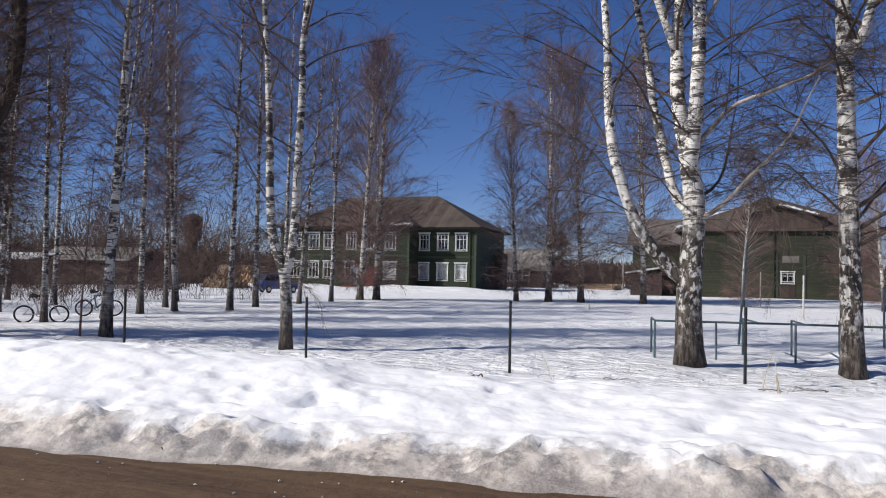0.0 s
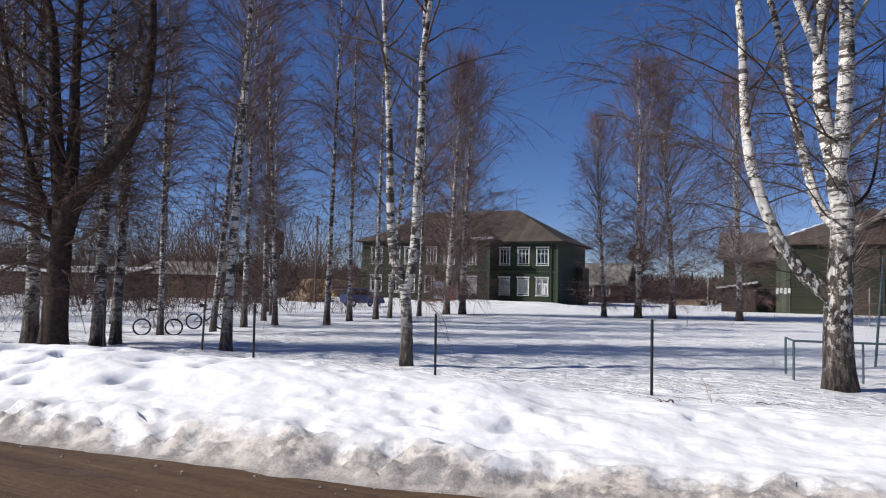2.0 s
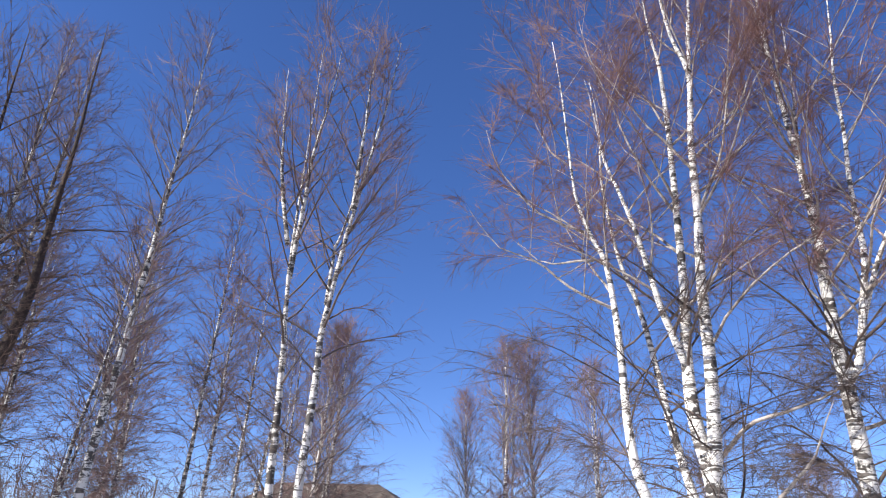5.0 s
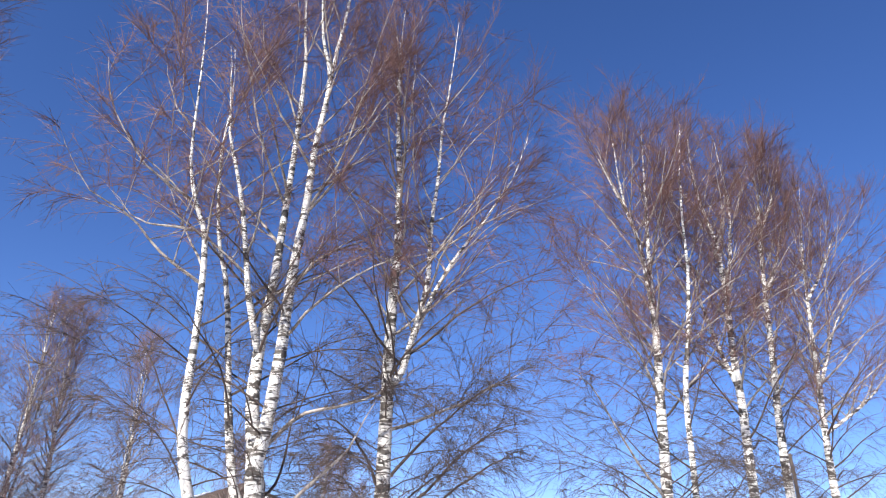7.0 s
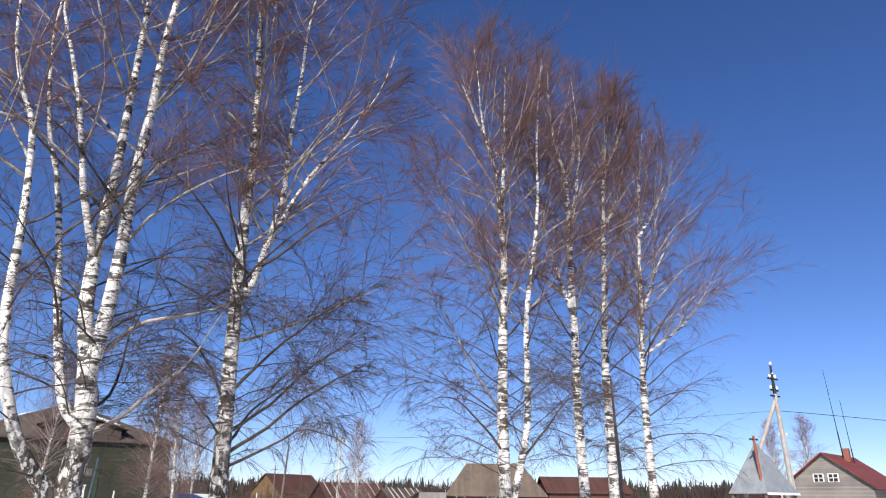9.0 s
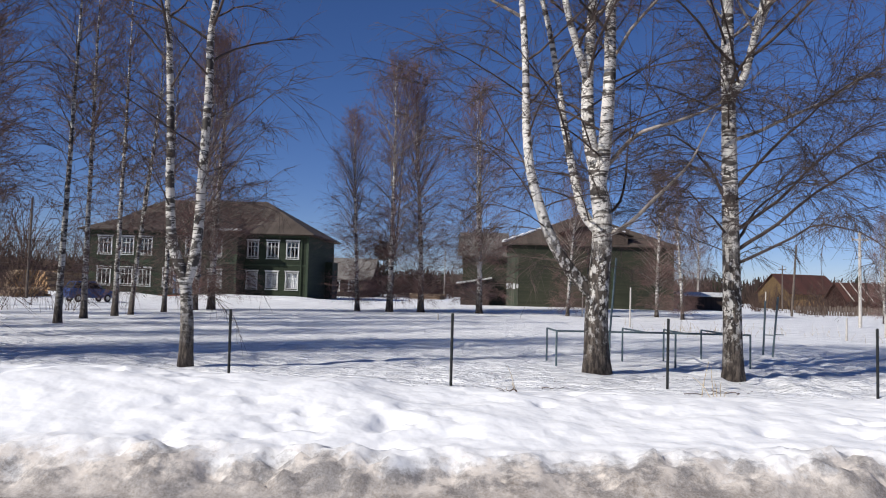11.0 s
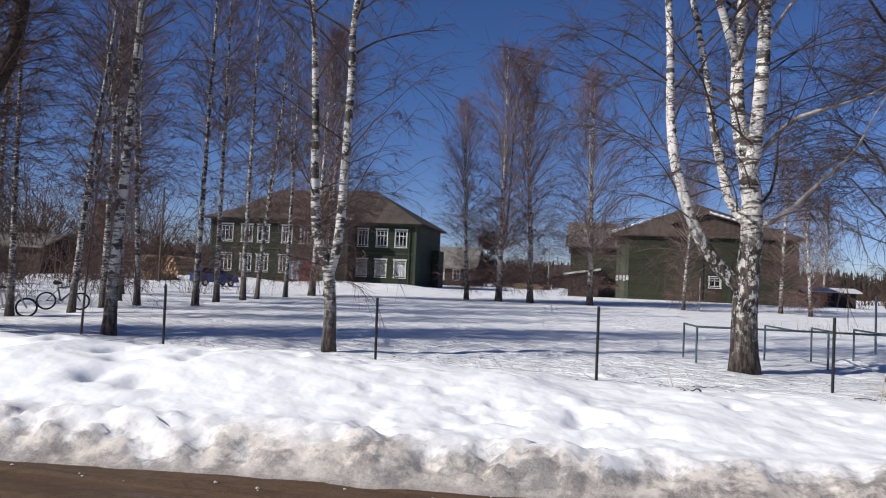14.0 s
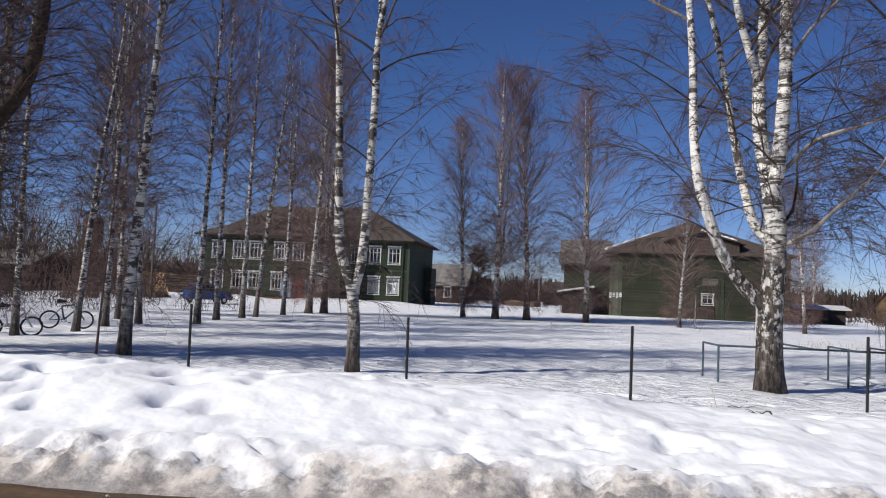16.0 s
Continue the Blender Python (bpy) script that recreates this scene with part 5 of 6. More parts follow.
def gable_barn():
    h = thing("green_barn", (0, 0, 0), "large dull green boarded house with a brown gable", "house")
    x0, x1, y0, y1, zb, ze = -0.05, 18.3, 78.0, 92.0, 0.1, 7.3
    win = (9.6, 10.7, 2.05, 2.95)
    up = (9.6, 11.2, 4.0, 4.75)
    part("front_wall", front_wall(x0, x1, zb, ze, y0, [win, up]), M["greenb"], h, "faded green boarding")
    part("side_wall", G().box((x0, y0 + 0.3, zb), (x0 + 0.3, y1, ze)), M["greenb"], h)
    part("side_wall", G().box((x1 - 0.3, y0 + 0.3, zb), (x1, y1, ze)), M["greenb"], h)
    part("back_wall", G().box((x0 + 0.3, y1 - 0.3, zb), (x1 - 0.3, y1, ze)), M["greenb"], h)
    part("room", G().box((x0 + 0.3, y0 + 3, zb), (x1 - 0.3, y0 + 3.1, ze - 0.1)).box((x0 + 0.3, y0 + 0.3, ze - 0.1), (x1 - 0.3, y1 - 0.3, ze - 0.02)), M["dark"], h)
    xm, top, yr = 8.9, 11.45, y0 + 6.0
    e0, e1, f0, f1 = x0 - 0.6, x1 + 0.6, y0 - 0.4, y1 + 0.6
    R0, R1 = (xm, yr, top), (xm, y1 - 5.0, top)
    part("roof", G().poly([(e0, f0, 7.4), (e1, f0, 7.4), R0], 0.16).poly([(e1, f0, 7.4), (e1, f1, 7.4), R1, R0], 0.16)
         .poly([(e1, f1, 7.4), (e0, f1, 7.4), R1], 0.16).poly([(e0, f1, 7.4), (e0, f0, 7.4), R0, R1], 0.16), M["slate"], h, "weathered slate roof")
    part("soffit", G().box((e0, f0, 7.18), (e1, f1, 7.24)), M["darkwood"], h)
    part("dormer", G().prism([(6.3, 7.45), (13.2, 7.45), (13.2, 8.5), (9.2, 9.55), (6.3, 8.75)], y0 - 0.35, y0 + 3.6), M["brown"], h, "dark boarded dormer")
    part("dormer_roof", G().poly([(5.7, y0 - 0.8, 8.75), (9.2, y0 - 0.8, 9.8), (9.2, y0 + 4, 9.8), (5.7, y0 + 4, 8.75)], 0.12)
         .poly([(9.2, y0 - 0.8, 9.8), (13.8, y0 - 0.8, 8.5), (13.8, y0 + 4, 8.5), (9.2, y0 + 4, 9.8)], 0.12), M["slate"], h)
    n = 30
    t = np.linspace(0, 1, n)
    for name, a, b, k in (("roof_snow", (e0 + 0.1, f0 + 0.1, 7.5), (xm - 3.6, yr - 2.4, 9.95), 0.17), ("dormer_snow", (9.3, y0 - 0.55, 9.85), (12.9, y0 - 0.55, 8.85), 0.16)):
        P = np.array(a) + (np.array(b) - np.array(a)) * t[:, None]
        part(name, G().tubes(P, k * (1.1 - 0.5 * t) * (1 + 0.3 * np.sin(np.arange(n) * 1.3)), 8), M["snow"], h, "strip of old snow", True)
    part("corner_board", G().box((x0, y0 - 0.05, zb), (x0 + 1.3, y0 - 0.002, 6.2)), M["palegreen"], h, "flaking pale green corner panel")
    for a, b, top_z in ((x1 - 0.3, x1, ze - 0.3), (11.55, 11.8, 4.9), (9.1, 9.3, 4.9)):
        part("trim_board", G().box((a, y0 - 0.06, zb), (b, y0 - 0.003, top_z)), M["greentrim"], h)
    window_in(h, *win, y0, 1, False, 0.1, None, False)
    part("boarding_up", G().box((up[0], y0 + 0.05, up[2]), (up[1], y0 + 0.12, up[3])), M["greywood"], h, "window boarded up")
    part("lower_hatch", G().box((9.45, y0 - 0.05, 0.5), (10.85, y0 - 0.004, 1.75)), M["darkwood"], h)
    for k in range(4):
        part("notice", G().box((-0.05 + 0.36 * k, y0 - 0.075, 2.25 + 0.1 * (k % 2)), (0.2 + 0.36 * k, y0 - 0.052, 2.85)), M["white"], h, "small white notice board" if k == 0 else "")
    part("drainpipe", G().rod((8.9, y0 - 0.1, 0.4), (8.9, y0 - 0.1, 6.8), 0.06), M["steel"], h)
    # west annexe with the pale roof
    part("annexe", G().box((-5.0, y0 + 0.6, zb), (x0 - 0.01, 89.0, 6.0)), M["greenb"], h)
    part("annexe_roof", G().poly([(-5.6, y0 - 0.1, 5.9), (x0 + 0.3, y0 - 0.1, 5.9), (x0 + 0.3, 83.0, 8.9), (-5.6, 83.0, 8.9)], 0.15).poly([(-5.6, 83.0, 8.9), (x0 + 0.3, 83.0, 8.9), (x0 + 0.3, 89.5, 5.6), (-5.6, 89.5, 5.6)], 0.15), M["slate2"], h, "pale slate roof")
    part("lean_to", G().box((-5.1, y0 - 1.2, zb), (-1.9, y0 + 0.58, 2.75)), M["darkwood"], h)
    part("lean_to_roof", G().poly([(-5.6, y0 - 1.5, 2.75), (-1.7, y0 - 1.5, 3.4), (-1.7, y0 + 0.58, 3.5), (-5.6, y0 + 0.58, 2.85)], 0.14), M["white"], h, "snow-white lean-to roof")
    return h


gable_barn()


def cottage(name, label, x, y, w, d, eave, rise, wall, roof, turn=0.0, front=(), gable_front=False, logs=False, base=-0.15, chimney=False, hood=0.5, hip=0.0):
    """A small house: walls, gables, roof slabs, windows on the side to the road. x, y: middle of its front."""
    h = thing(name, (x, y, ground_z(x, y) + base), label, "house" if "house" in name else "shed")
    h.rotation_euler = (0, 0, turn)
    a, t = w / 2, 0.25
    if logs:
        n = int(eave / 0.24)
        holes = front
        for i in range(n):
            z = 0.12 + i * 0.24
            cuts = sorted([(c[0], c[1]) for c in holes if c[2] - 0.1 < z < c[3] + 0.1])
            q, g = -a - 0.2, G()
            for c0, c1 in cuts + [(a + 0.2, a + 0.2)]:
                if c0 - q > 0.05:
                    g.rod((q, 0.13, z), (c0, 0.13, z), 0.13, None, 8)
                q = c1
            part("log", g, wall, h)
        front_y = 0.2
    else:
        part("front_wall", front_wall(-a, a, 0, eave, 0, [c[:4] for c in front], t), wall, h)
        front_y = t
    for lo, hi in (((-a, front_y, 0), (-a + t, d, eave)), ((a - t, front_y, 0), (a, d, eave))):
        part("side_wall", G().box(lo, hi), wall, h)
    part("back_wall", G().box((-a + t, d - t, 0), (a - t, d, eave)), wall, h)
    part("room", G().box((-a + t, 1.6, 0), (a - t, 1.7, eave)).box((-a + t, 0.3, eave - 0.1), (a - t, d - t, eave - 0.03)), M["dark"], h)
    o = hood
    if gable_front:
        part("gable", G().prism([(-a, eave), (a, eave), (0, eave + rise - 0.12)], 0.02, 0.2), M["greywood"] if "house" in name else wall, h)
        part("roof", G().poly([(-a - o, -o, eave - o * rise / a), (0, -o, eave + rise), (0, d + o, eave + rise), (-a - o, d + o, eave - o * rise / a)], 0.13)
             .poly([(0, -o, eave + rise), (a + o, -o, eave - o * rise / a), (a + o, d + o, eave - o * rise / a), (0, d + o, eave + rise)], 0.13), roof, h)
    elif hip:
        dm, k = d / 2, rise / (d / 2)
        A, B_, C_, D_ = [(sx * (a + o), yy, eave - o * k) for sx, yy in ((-1, -o), (1, -o), (1, d + o), (-1, d + o))]
        E_, F_ = (-a + hip, dm, eave + rise), (a - hip, dm, eave + rise)
        for face in ((A, B_, F_, E_), (B_, C_, F_), (C_, D_, E_, F_), (D_, A, E_)):
            part("roof_slope", G().poly(list(face), 0.13), roof, h)
    else:
        dm, k = d / 2, rise / (d / 2)
        for s in (-1, 1):
            part("gable", G().add([(s * (a - 0.16 * j), yy, zz) for j in (0, 1) for yy, zz in ((0, eave), (d, eave), (dm, eave + rise - 0.1))],
                 [(0, 1, 2), (3, 5, 4), (0, 3, 4, 1), (1, 4, 5, 2), (2, 5, 3, 0)]), wall, h)
        part("roof", G().poly([(-a - o, -o, eave - o * k), (a + o, -o, eave - o * k), (a + o, dm, eave + rise), (-a - o, dm, eave + rise)], 0.13)
             .poly([(-a - o, dm, eave + rise), (a + o, dm, eave + rise), (a + o, d + o, eave - o * k), (-a - o, d + o, eave - o * k)], 0.13), roof, h)
    for c in front:
        window_in(h, *c[:4], 0, 1, False, 0.14, None, True)
    if chimney:
        part("chimney", G().box((0.6, d / 2 - 0.3, eave + rise - 0.8), (1.2, d / 2 + 0.3, eave + rise + 0.7)), M["brick"], h)
    return h


cottage("village_house", "low dark house with white windows and a pale roof", -27.0, 110, 11.5, 9, 3.2, 3.2, M["darkwood"], M["slate2"], front=[(-2.6, -1.6, 1.0, 2.4), (-0.2, 0.8, 1.0, 2.4), (2.4, 3.4, 1.0, 2.4)], base=0.0)
cottage("log_house", "red-brown log house with white windows and a grey roof", 70.6, 88.8, 15.0, 11, 3.4, 4.6, M["logs"], M["tanroof"], -0.62, [(-6.1, -4.9, 1.3, 2.8), (-1.3, -0.1, 1.3, 2.8)], logs=True, chimney=True, hip=3.0)
cottage("log_annexe_house", "red boarded annexe beside a log house", 84.0, 82, 13, 8, 3.9, 2.2, M["redwood"], M["redroof"], -0.5, [])
weathered = cottage("weathered_house", "grey weathered house with a red metal roof", 78.9, 41.7, 9.0, 12, 4.2, 3.4, M["greywood"], M["brightroof"], -1.38, [], True, chimney=True)
for wx in (-0.75, 0.75):
    w = part("window", G().box((wx - 0.55, -0.05, 4.45), (wx + 0.55, 0.03, 5.35)), M["white"], weathered, "small white gable window")
    for px, pz in ((-0.24, 0.2), (0.24, 0.2), (-0.24, -0.22), (0.24, -0.22)):
        part("pane", G().box((wx + px - 0.19, -0.07, 4.9 + pz - 0.17), (wx + px + 0.19, -0.054, 4.9 + pz + 0.17)), M["dark"], w)
cottage("red_shed", "shed of raw yellow boards under a rust-red roof", 62, 142, 12, 9, 3.6, 3.6, M["freshwood"], M["redroof"], 0.32)
def roof_poles(shed, w, d, eave, rise, n, seed):
    """Loose poles laid up a shed's front slope to hold its roofing down."""
    rng, dm = random.Random(seed), d / 2
    for i in range(n):
        px = -w / 2 + (i + 0.5) * w / n + rng.uniform(-0.2, 0.2)
        k = rise / dm
        part("roof_pole", G().rod((px, -0.5, eave - 0.5 * k + 0.1), (px + rng.uniform(-0.3, 0.3), dm, eave + rise + 0.12), 0.09, 0.06, 6), M["palepole"], shed)


roof_poles(cottage("lean_shed", "low rust-red shed roofed with loose poles", 68, 128, 14, 7, 2.4, 3.0, M["redwood"], M["redroof"], 0.1), 14, 7, 2.4, 3.0, 8, 4)
roof_poles(cottage("pole_shed", "dark shed with pale poles laid on its roof", 68.5, 110, 8, 6, 2.0, 2.2, M["redwood"], M["slate"], 0.1), 8, 6, 2.0, 2.2, 6, 6)
cottage("garden_shed", "small red garden shed", 66, 104, 4.0, 4, 2.2, 1.4, M["redwood"], M["slate"], -0.5, [], True)
cottage("porch_shed", "white-windowed shed beside a log house", 61.2, 92.5, 3.2, 3, 2.5, 0.9, M["greywood"], M["slate2"], -0.6, [(-0.9, 0.9, 0.9, 2.2)])
cottage("stall_shed", "open dark stall with snow on its flat roof", 24.5, 88, 5.2, 4, 2.0, 0.35, M["darkwood"], M["white"], 0.0)
cottage("west_shed", "long dark shed with snow on its roof", -96, 60, 44, 9, 3.1, 0.75, M["darkwood"], M["white"], 0.1, base=0.0)
cottage("store_shed", "dark store shed with a pale roof", -70, 66, 13, 8, 3.3, 1.5, M["darkwood"], M["slate2"], 0.12, base=0.0)
cottage("north_shed", "dark low shed beyond the field", 2.5, 150, 26, 9, 3.0, 2.2, M["darkwood"], M["slate"], 0.0)


def water_tower(x, y):
    t = thing("water_tower", (x, y, ground_z(x, y) - 0.2), "rusty dark water tower with a wide tank on a column", "water tower")
    part("column", G().tubes([(0, 0, 0), (0, 0, 4), (0, 0, 8.2)], [1.0, 0.95, 0.95], 20), M["rust"], t)
    part("tank", G().tubes([(0, 0, 7.6), (0, 0, 8.3), (0, 0, 11.8), (0, 0, 12.2)], [1.0, 1.65, 1.65, 1.2], 24), M["rust"], t)
    part("roof", G().tubes([(0, 0, 12.2), (0, 0, 12.7)], [1.3, 0.15], 24), M["rust"], t)
    part("ladder", G().rod((1.75, -0.2, 0), (1.75, -0.2, 12), 0.04).rod((1.75, 0.2, 0), (1.75, 0.2, 12), 0.04), M["steel"], t)


water_tower(-85, 104)


def log_stack(x, y, w, rows, turn, length=4.5, seed=1):
    s = thing("log_pile", (x, y, ground_z(x, y) - 0.05), "stacked cut logs with pale ends on snow", "log pile")
    s.rotation_euler = (0, 0, turn)
    rng = random.Random(seed)
    me = []
    for k in range(3):
        r = 0.15 + 0.03 * k
        me.append((r, G().rod((0, -length / 2, 0), (0, length / 2, 0), r, r * 0.9, 9).mesh("log", M["logpile"], False), G().rod((0, -length / 2 - 0.012, 0), (0, -length / 2 - 0.002, 0), r * 0.95, None, 9).mesh("cut_end", M["cutend"])))
    for j in range(rows):
        q = -w / 2 + j * 0.16
        while q < w / 2 - j * 0.16:
            r, body, end = rng.choice(me)
            o = new("log", body)
            o.parent, o.location, o.rotation_euler = s, (q, rng.uniform(-0.3, 0.3), 0.17 + j * 0.29), (0, 0, rng.uniform(-0.05, 0.05))
            e = new("cut_end", end)
            e.parent = o
            q += 0.36


log_stack(-52.5, 79, 5.0, 8, -0.7, seed=2)
log_stack(-59, 83, 7.0, 9, 0.85, 6.0, seed=3)
log_stack(-12.0, 112, 4.5, 3, 1.3, seed=4)
log_stack(-48.6, 66, 3.0, 3, 1.2, seed=7)


# ---- fence, rails and posts ----
def steel_post(x, y, h, lean=(0, 0), r=0.028):
    p = thing("fence_post", (x, y, ground_z(x, y) - 0.1), "thin dark steel fence post standing in snow", "fence post", "fence posts")
    part("shaft", G().rod((0, 0, 0), (lean[0], lean[1], h + 0.1), r, None, 8), M["steel"], p)
    part("cap", G().rod((lean[0], lean[1], h + 0.098), (lean[0], lean[1], h + 0.125), r * 1.15, r * 0.7, 8), M["steel"], p)


for i, (x, h, ln) in enumerate([(-24.0, 1.45, 0.02), (-19.7, 1.45, 0.02), (-15.3, 1.4, -0.03), (-10.95, 1.43, -0.02), (-6.56, 1.37, -0.02), (-2.3, 1.38, 0.0), (1.94, 1.36, 0.01),
                                (6.15, 1.36, 0.0), (9.75, 1.2, -0.03), (13.7, 1.25, -0.06), (17.6, 1.3, -0.03), (21.6, 1.3, 0.02), (25.8, 1.3, 0)]):
    steel_post(x, 14.0 + 0.107 * x, h, (ln, 0.0))


def exercise_rails():
    z = 0.95
    r = thing("exercise_rails", (0, 0, 0), "low blue-grey steel exercise rails standing in snow", "railing")
    front = [(0.17, 18.6), (1.6, 18.95), (3.41, 19.32), (5.45, 19.55)]
    rear = [(0.02, 19.9), (2.35, 21.2), (3.55, 21.2), (4.75, 21.6)]
    for x, y in front + rear:
        part("leg", G().rod((x, y, ground_z(x, y) - 0.1), (x, y, z), 0.027), M["rail"], r)
    part("bar", G().tubes([(x, y, z) for x, y in front], [0.027] * 4, 8), M["rail"], r)
    for (x, y), (u, v) in zip(rear, [(0.17, 18.6), (2.6, 19.15), (3.6, 19.34), (4.9, 19.49)]):
        part("tie", G().rod((x, y, z), (u, v, z + 0.002), 0.025), M["rail"], r)


exercise_rails()


def pull_up_bar(x, y, h, lean):
    t = thing("gym_post", (x, y, ground_z(x, y) - 0.1), "tall leaning dark steel gymnastics post", "post", "gymnastics posts")
    part("shaft", G().rod((0, 0, 0), (lean, 0.1, h), 0.035), M["rail"], t)
    part("rung", G().rod((lean * 0.4, 0.04, h * 0.4), (lean * 0.4 + 0.3, 0.04, h * 0.4), 0.015), M["rail"], t)


pull_up_bar(2.41, 24.1, 3.3, 0.25)
pull_up_bar(7.95, 25.3, 2.0, 0.12)
pull_up_bar(7.8, 24.1, 2.1, 0.22)
pull_up_bar(6.6, 25.2, 2.0, 0.02)


def pale_stake(x, y, h):
    t = thing("pale_stake", (x, y, ground_z(x, y) - 0.1), "thin pale wooden stake in the snow", "stake", "field stakes")
    part("shaft", G().rod((0, 0, 0), (0.02, 0, h), 0.055, 0.045, 8), M["palepole"], t)


for x, y, h in [(6.8, 43, 2.5), (6.1, 60, 2.9), (22.0, 62, 2.6), (20.0, 40.0, 1.4), (16.0, 36.0, 1.2), (24.0, 38.0, 1.5), (27.5, 36.0, 1.3), (-5.0, 44.5, 0.5)]:
    pale_stake(x, y, h)


def balance_beam():
    b = thing("balance_beam", (17.3, 31.0, 0), "long grey wooden balance beam with a sloping end", "balance beam")
    b.rotation_euler = (0, 0, math.atan2(-0.6, 3.0))
    part("beam", G().box((-0.55, -0.1, 0.47), (3.15, 0.1, 0.62)), M["pole"], b)
    part("ramp", G().prism([(3.15, 0.47), (3.15, 0.62), (4.3, 0.08), (4.25, -0.05)], -0.1, 0.1), M["pole"], b)
    for x in (0.1, 3.0):
        part("leg", G().box((x, -0.07, -0.1), (x + 0.16, 0.07, 0.47)), M["pole"], b)


balance_beam()


def utility_pole(x, y, h, mat, lean=0.0, arm=True, label="tall thin wooden utility pole"):
    t = thing("utility_pole", (x, y, ground_z(x, y) - 0.2), label, "utility pole", "utility poles")
    part("shaft", G().rod((0, 0, 0), (lean, 0, h + 0.2), 0.13, 0.09, 10), mat, t)
    if arm:
        part("crossarm", G().box((lean - 0.6, -0.05, h - 0.5), (lean + 0.6, 0.05, h - 0.38)), mat, t)
        for s in (-0.5, 0.5):
            part("insulator", G().tubes([(lean + s, 0, h - 0.38), (lean + s, 0, h - 0.3), (lean + s, 0, h - 0.22)], [0.05, 0.07, 0.03], 8), M["white"], t)


utility_pole(25.9, 54.2, 7.2, M["palepole"], 0.0)
utility_pole(30.0, 76.0, 7.6, M["pole"], 0.5, False)
utility_pole(46.0, 118.0, 7.5, M["pole"], 0, True)
utility_pole(32.0, 29.4, 9.4, M["pole"], -0.5, False)
utility_pole(53.5, 31.0, 7.8, M["palepole"], -0.7, True, "pale leaning concrete utility pole")
utility_pole(-10.5, 128, 9.0, M["palepole"], 0, False)
utility_pole(-66, 92, 9.0, M["pole"], 0, True)
utility_pole(-45, 62, 9.5, M["pole"], 0, False)


def pylon():
    p = thing("transformer_pylon", (46.6, 27.3, ground_z(46.6, 27.3) - 0.2), "pale concrete pole with a raking strut and insulators", "pylon")
    part("mast", G().rod((0, 0, 0), (-0.55, 0, 9.6), 0.2, 0.14, 10), M["concrete"], p)
    part("strut", G().rod((-4.2, 2.4, 0), (-0.6, 0.05, 9.1), 0.17, 0.13, 10), M["concrete"], p)
    part("head", G().rod((-0.55, 0, 9.5), (-0.6, 0, 11.6), 0.12, 0.07, 10), M["steel"], p)
    for z, w in ((9.4, 0.55), (9.8, 0.45), (10.6, 0.6)):
        part("crossarm", G().box((-0.57 - w, -0.06, z), (-0.57 + w, 0.06, z + 0.1)), M["steel"], p)
    for x, z in ((-0.95, 9.9), (-0.2, 9.9), (-0.57, 10.9), (-0.57, 11.6), (-0.9, 10.7), (-0.25, 10.7)):
        part("insulator", G().tubes([(x, 0, z), (x, 0, z + 0.10), (x, 0, z + 0.2), (x, 0, z + 0.28)], [0.05, 0.1, 0.09, 0.03], 10), M["white"], p)
    s = thing("sheet_roof", (45.9, 28.1, 0), "grey zinc pyramid roof on four posts", "kiosk")
    part("roof", G().add([(-3.2, -1.2, 2.7), (0.6, -1.2, 2.7), (0.6, 1.6, 2.7), (-3.2, 1.6, 2.7), (-1.5, 0.2, 6.1)], [(0, 1, 4), (1, 2, 4), (2, 3, 4), (3, 0, 4), (3, 2, 1, 0)]), M["sheet"], s)
    for px, py in ((-3.0, -1.0), (0.4, -1.0), (0.4, 1.4), (-3.0, 1.4)):
        part("post", G().box((px - 0.08, py - 0.08, -0.2), (px + 0.08, py + 0.08, 2.7)), M["pole"], s)
    part("fascia", G().box((-3.2, -1.25, 2.62), (0.6, -1.2, 2.78)), M["white"], s)
    r = thing("rusty_mast", (43.5, 27.5, ground_z(43.5, 27.5) - 0.2), "rusty red mast with a small crosspiece", "mast")
    part("shaft", G().rod((0, 0, 0), (-0.55, 0, 6.6), 0.12, 0.09, 8), M["brick"], r)
    part("crosspiece", G().box((-1.0, -0.05, 6.3), (-0.1, 0.05, 6.4)), M["steel"], r)


pylon()


def radio_mast(x, y, h, lean):
    t = thing("radio_mast", (x, y, ground_z(x, y) - 0.2), "thin dark aerial mast behind a house", "mast", "aerial masts")
    part("shaft", G().rod((0, 0, 0), (lean, 0, h * 0.6), 0.09, 0.07, 8), M["steel"], t)
    part("aerial", G().rod((lean, 0, h * 0.6), (lean * 1.7, 0, h), 0.05, 0.025, 6), M["steel"], t)


radio_mast(86.0, 42.5, 17.5, -1.2)
radio_mast(87.0, 41.9, 14.0, -0.9)
w = thing("power_cable", (0, 0, 0), "thin power cable from the pylon", "cable")
part("wire", G().tubes(spline([(46.0, 27.3, 8.2), (75, 18, 7.6), (110, 6, 9)], 20), np.full(20, 0.02), 5).tubes(spline([(46.0, 27.3, 8.2), (34, 48, 7.2), (25.9, 54.2, 6.9)], 20), np.full(20, 0.012), 5), M["steel"], w)


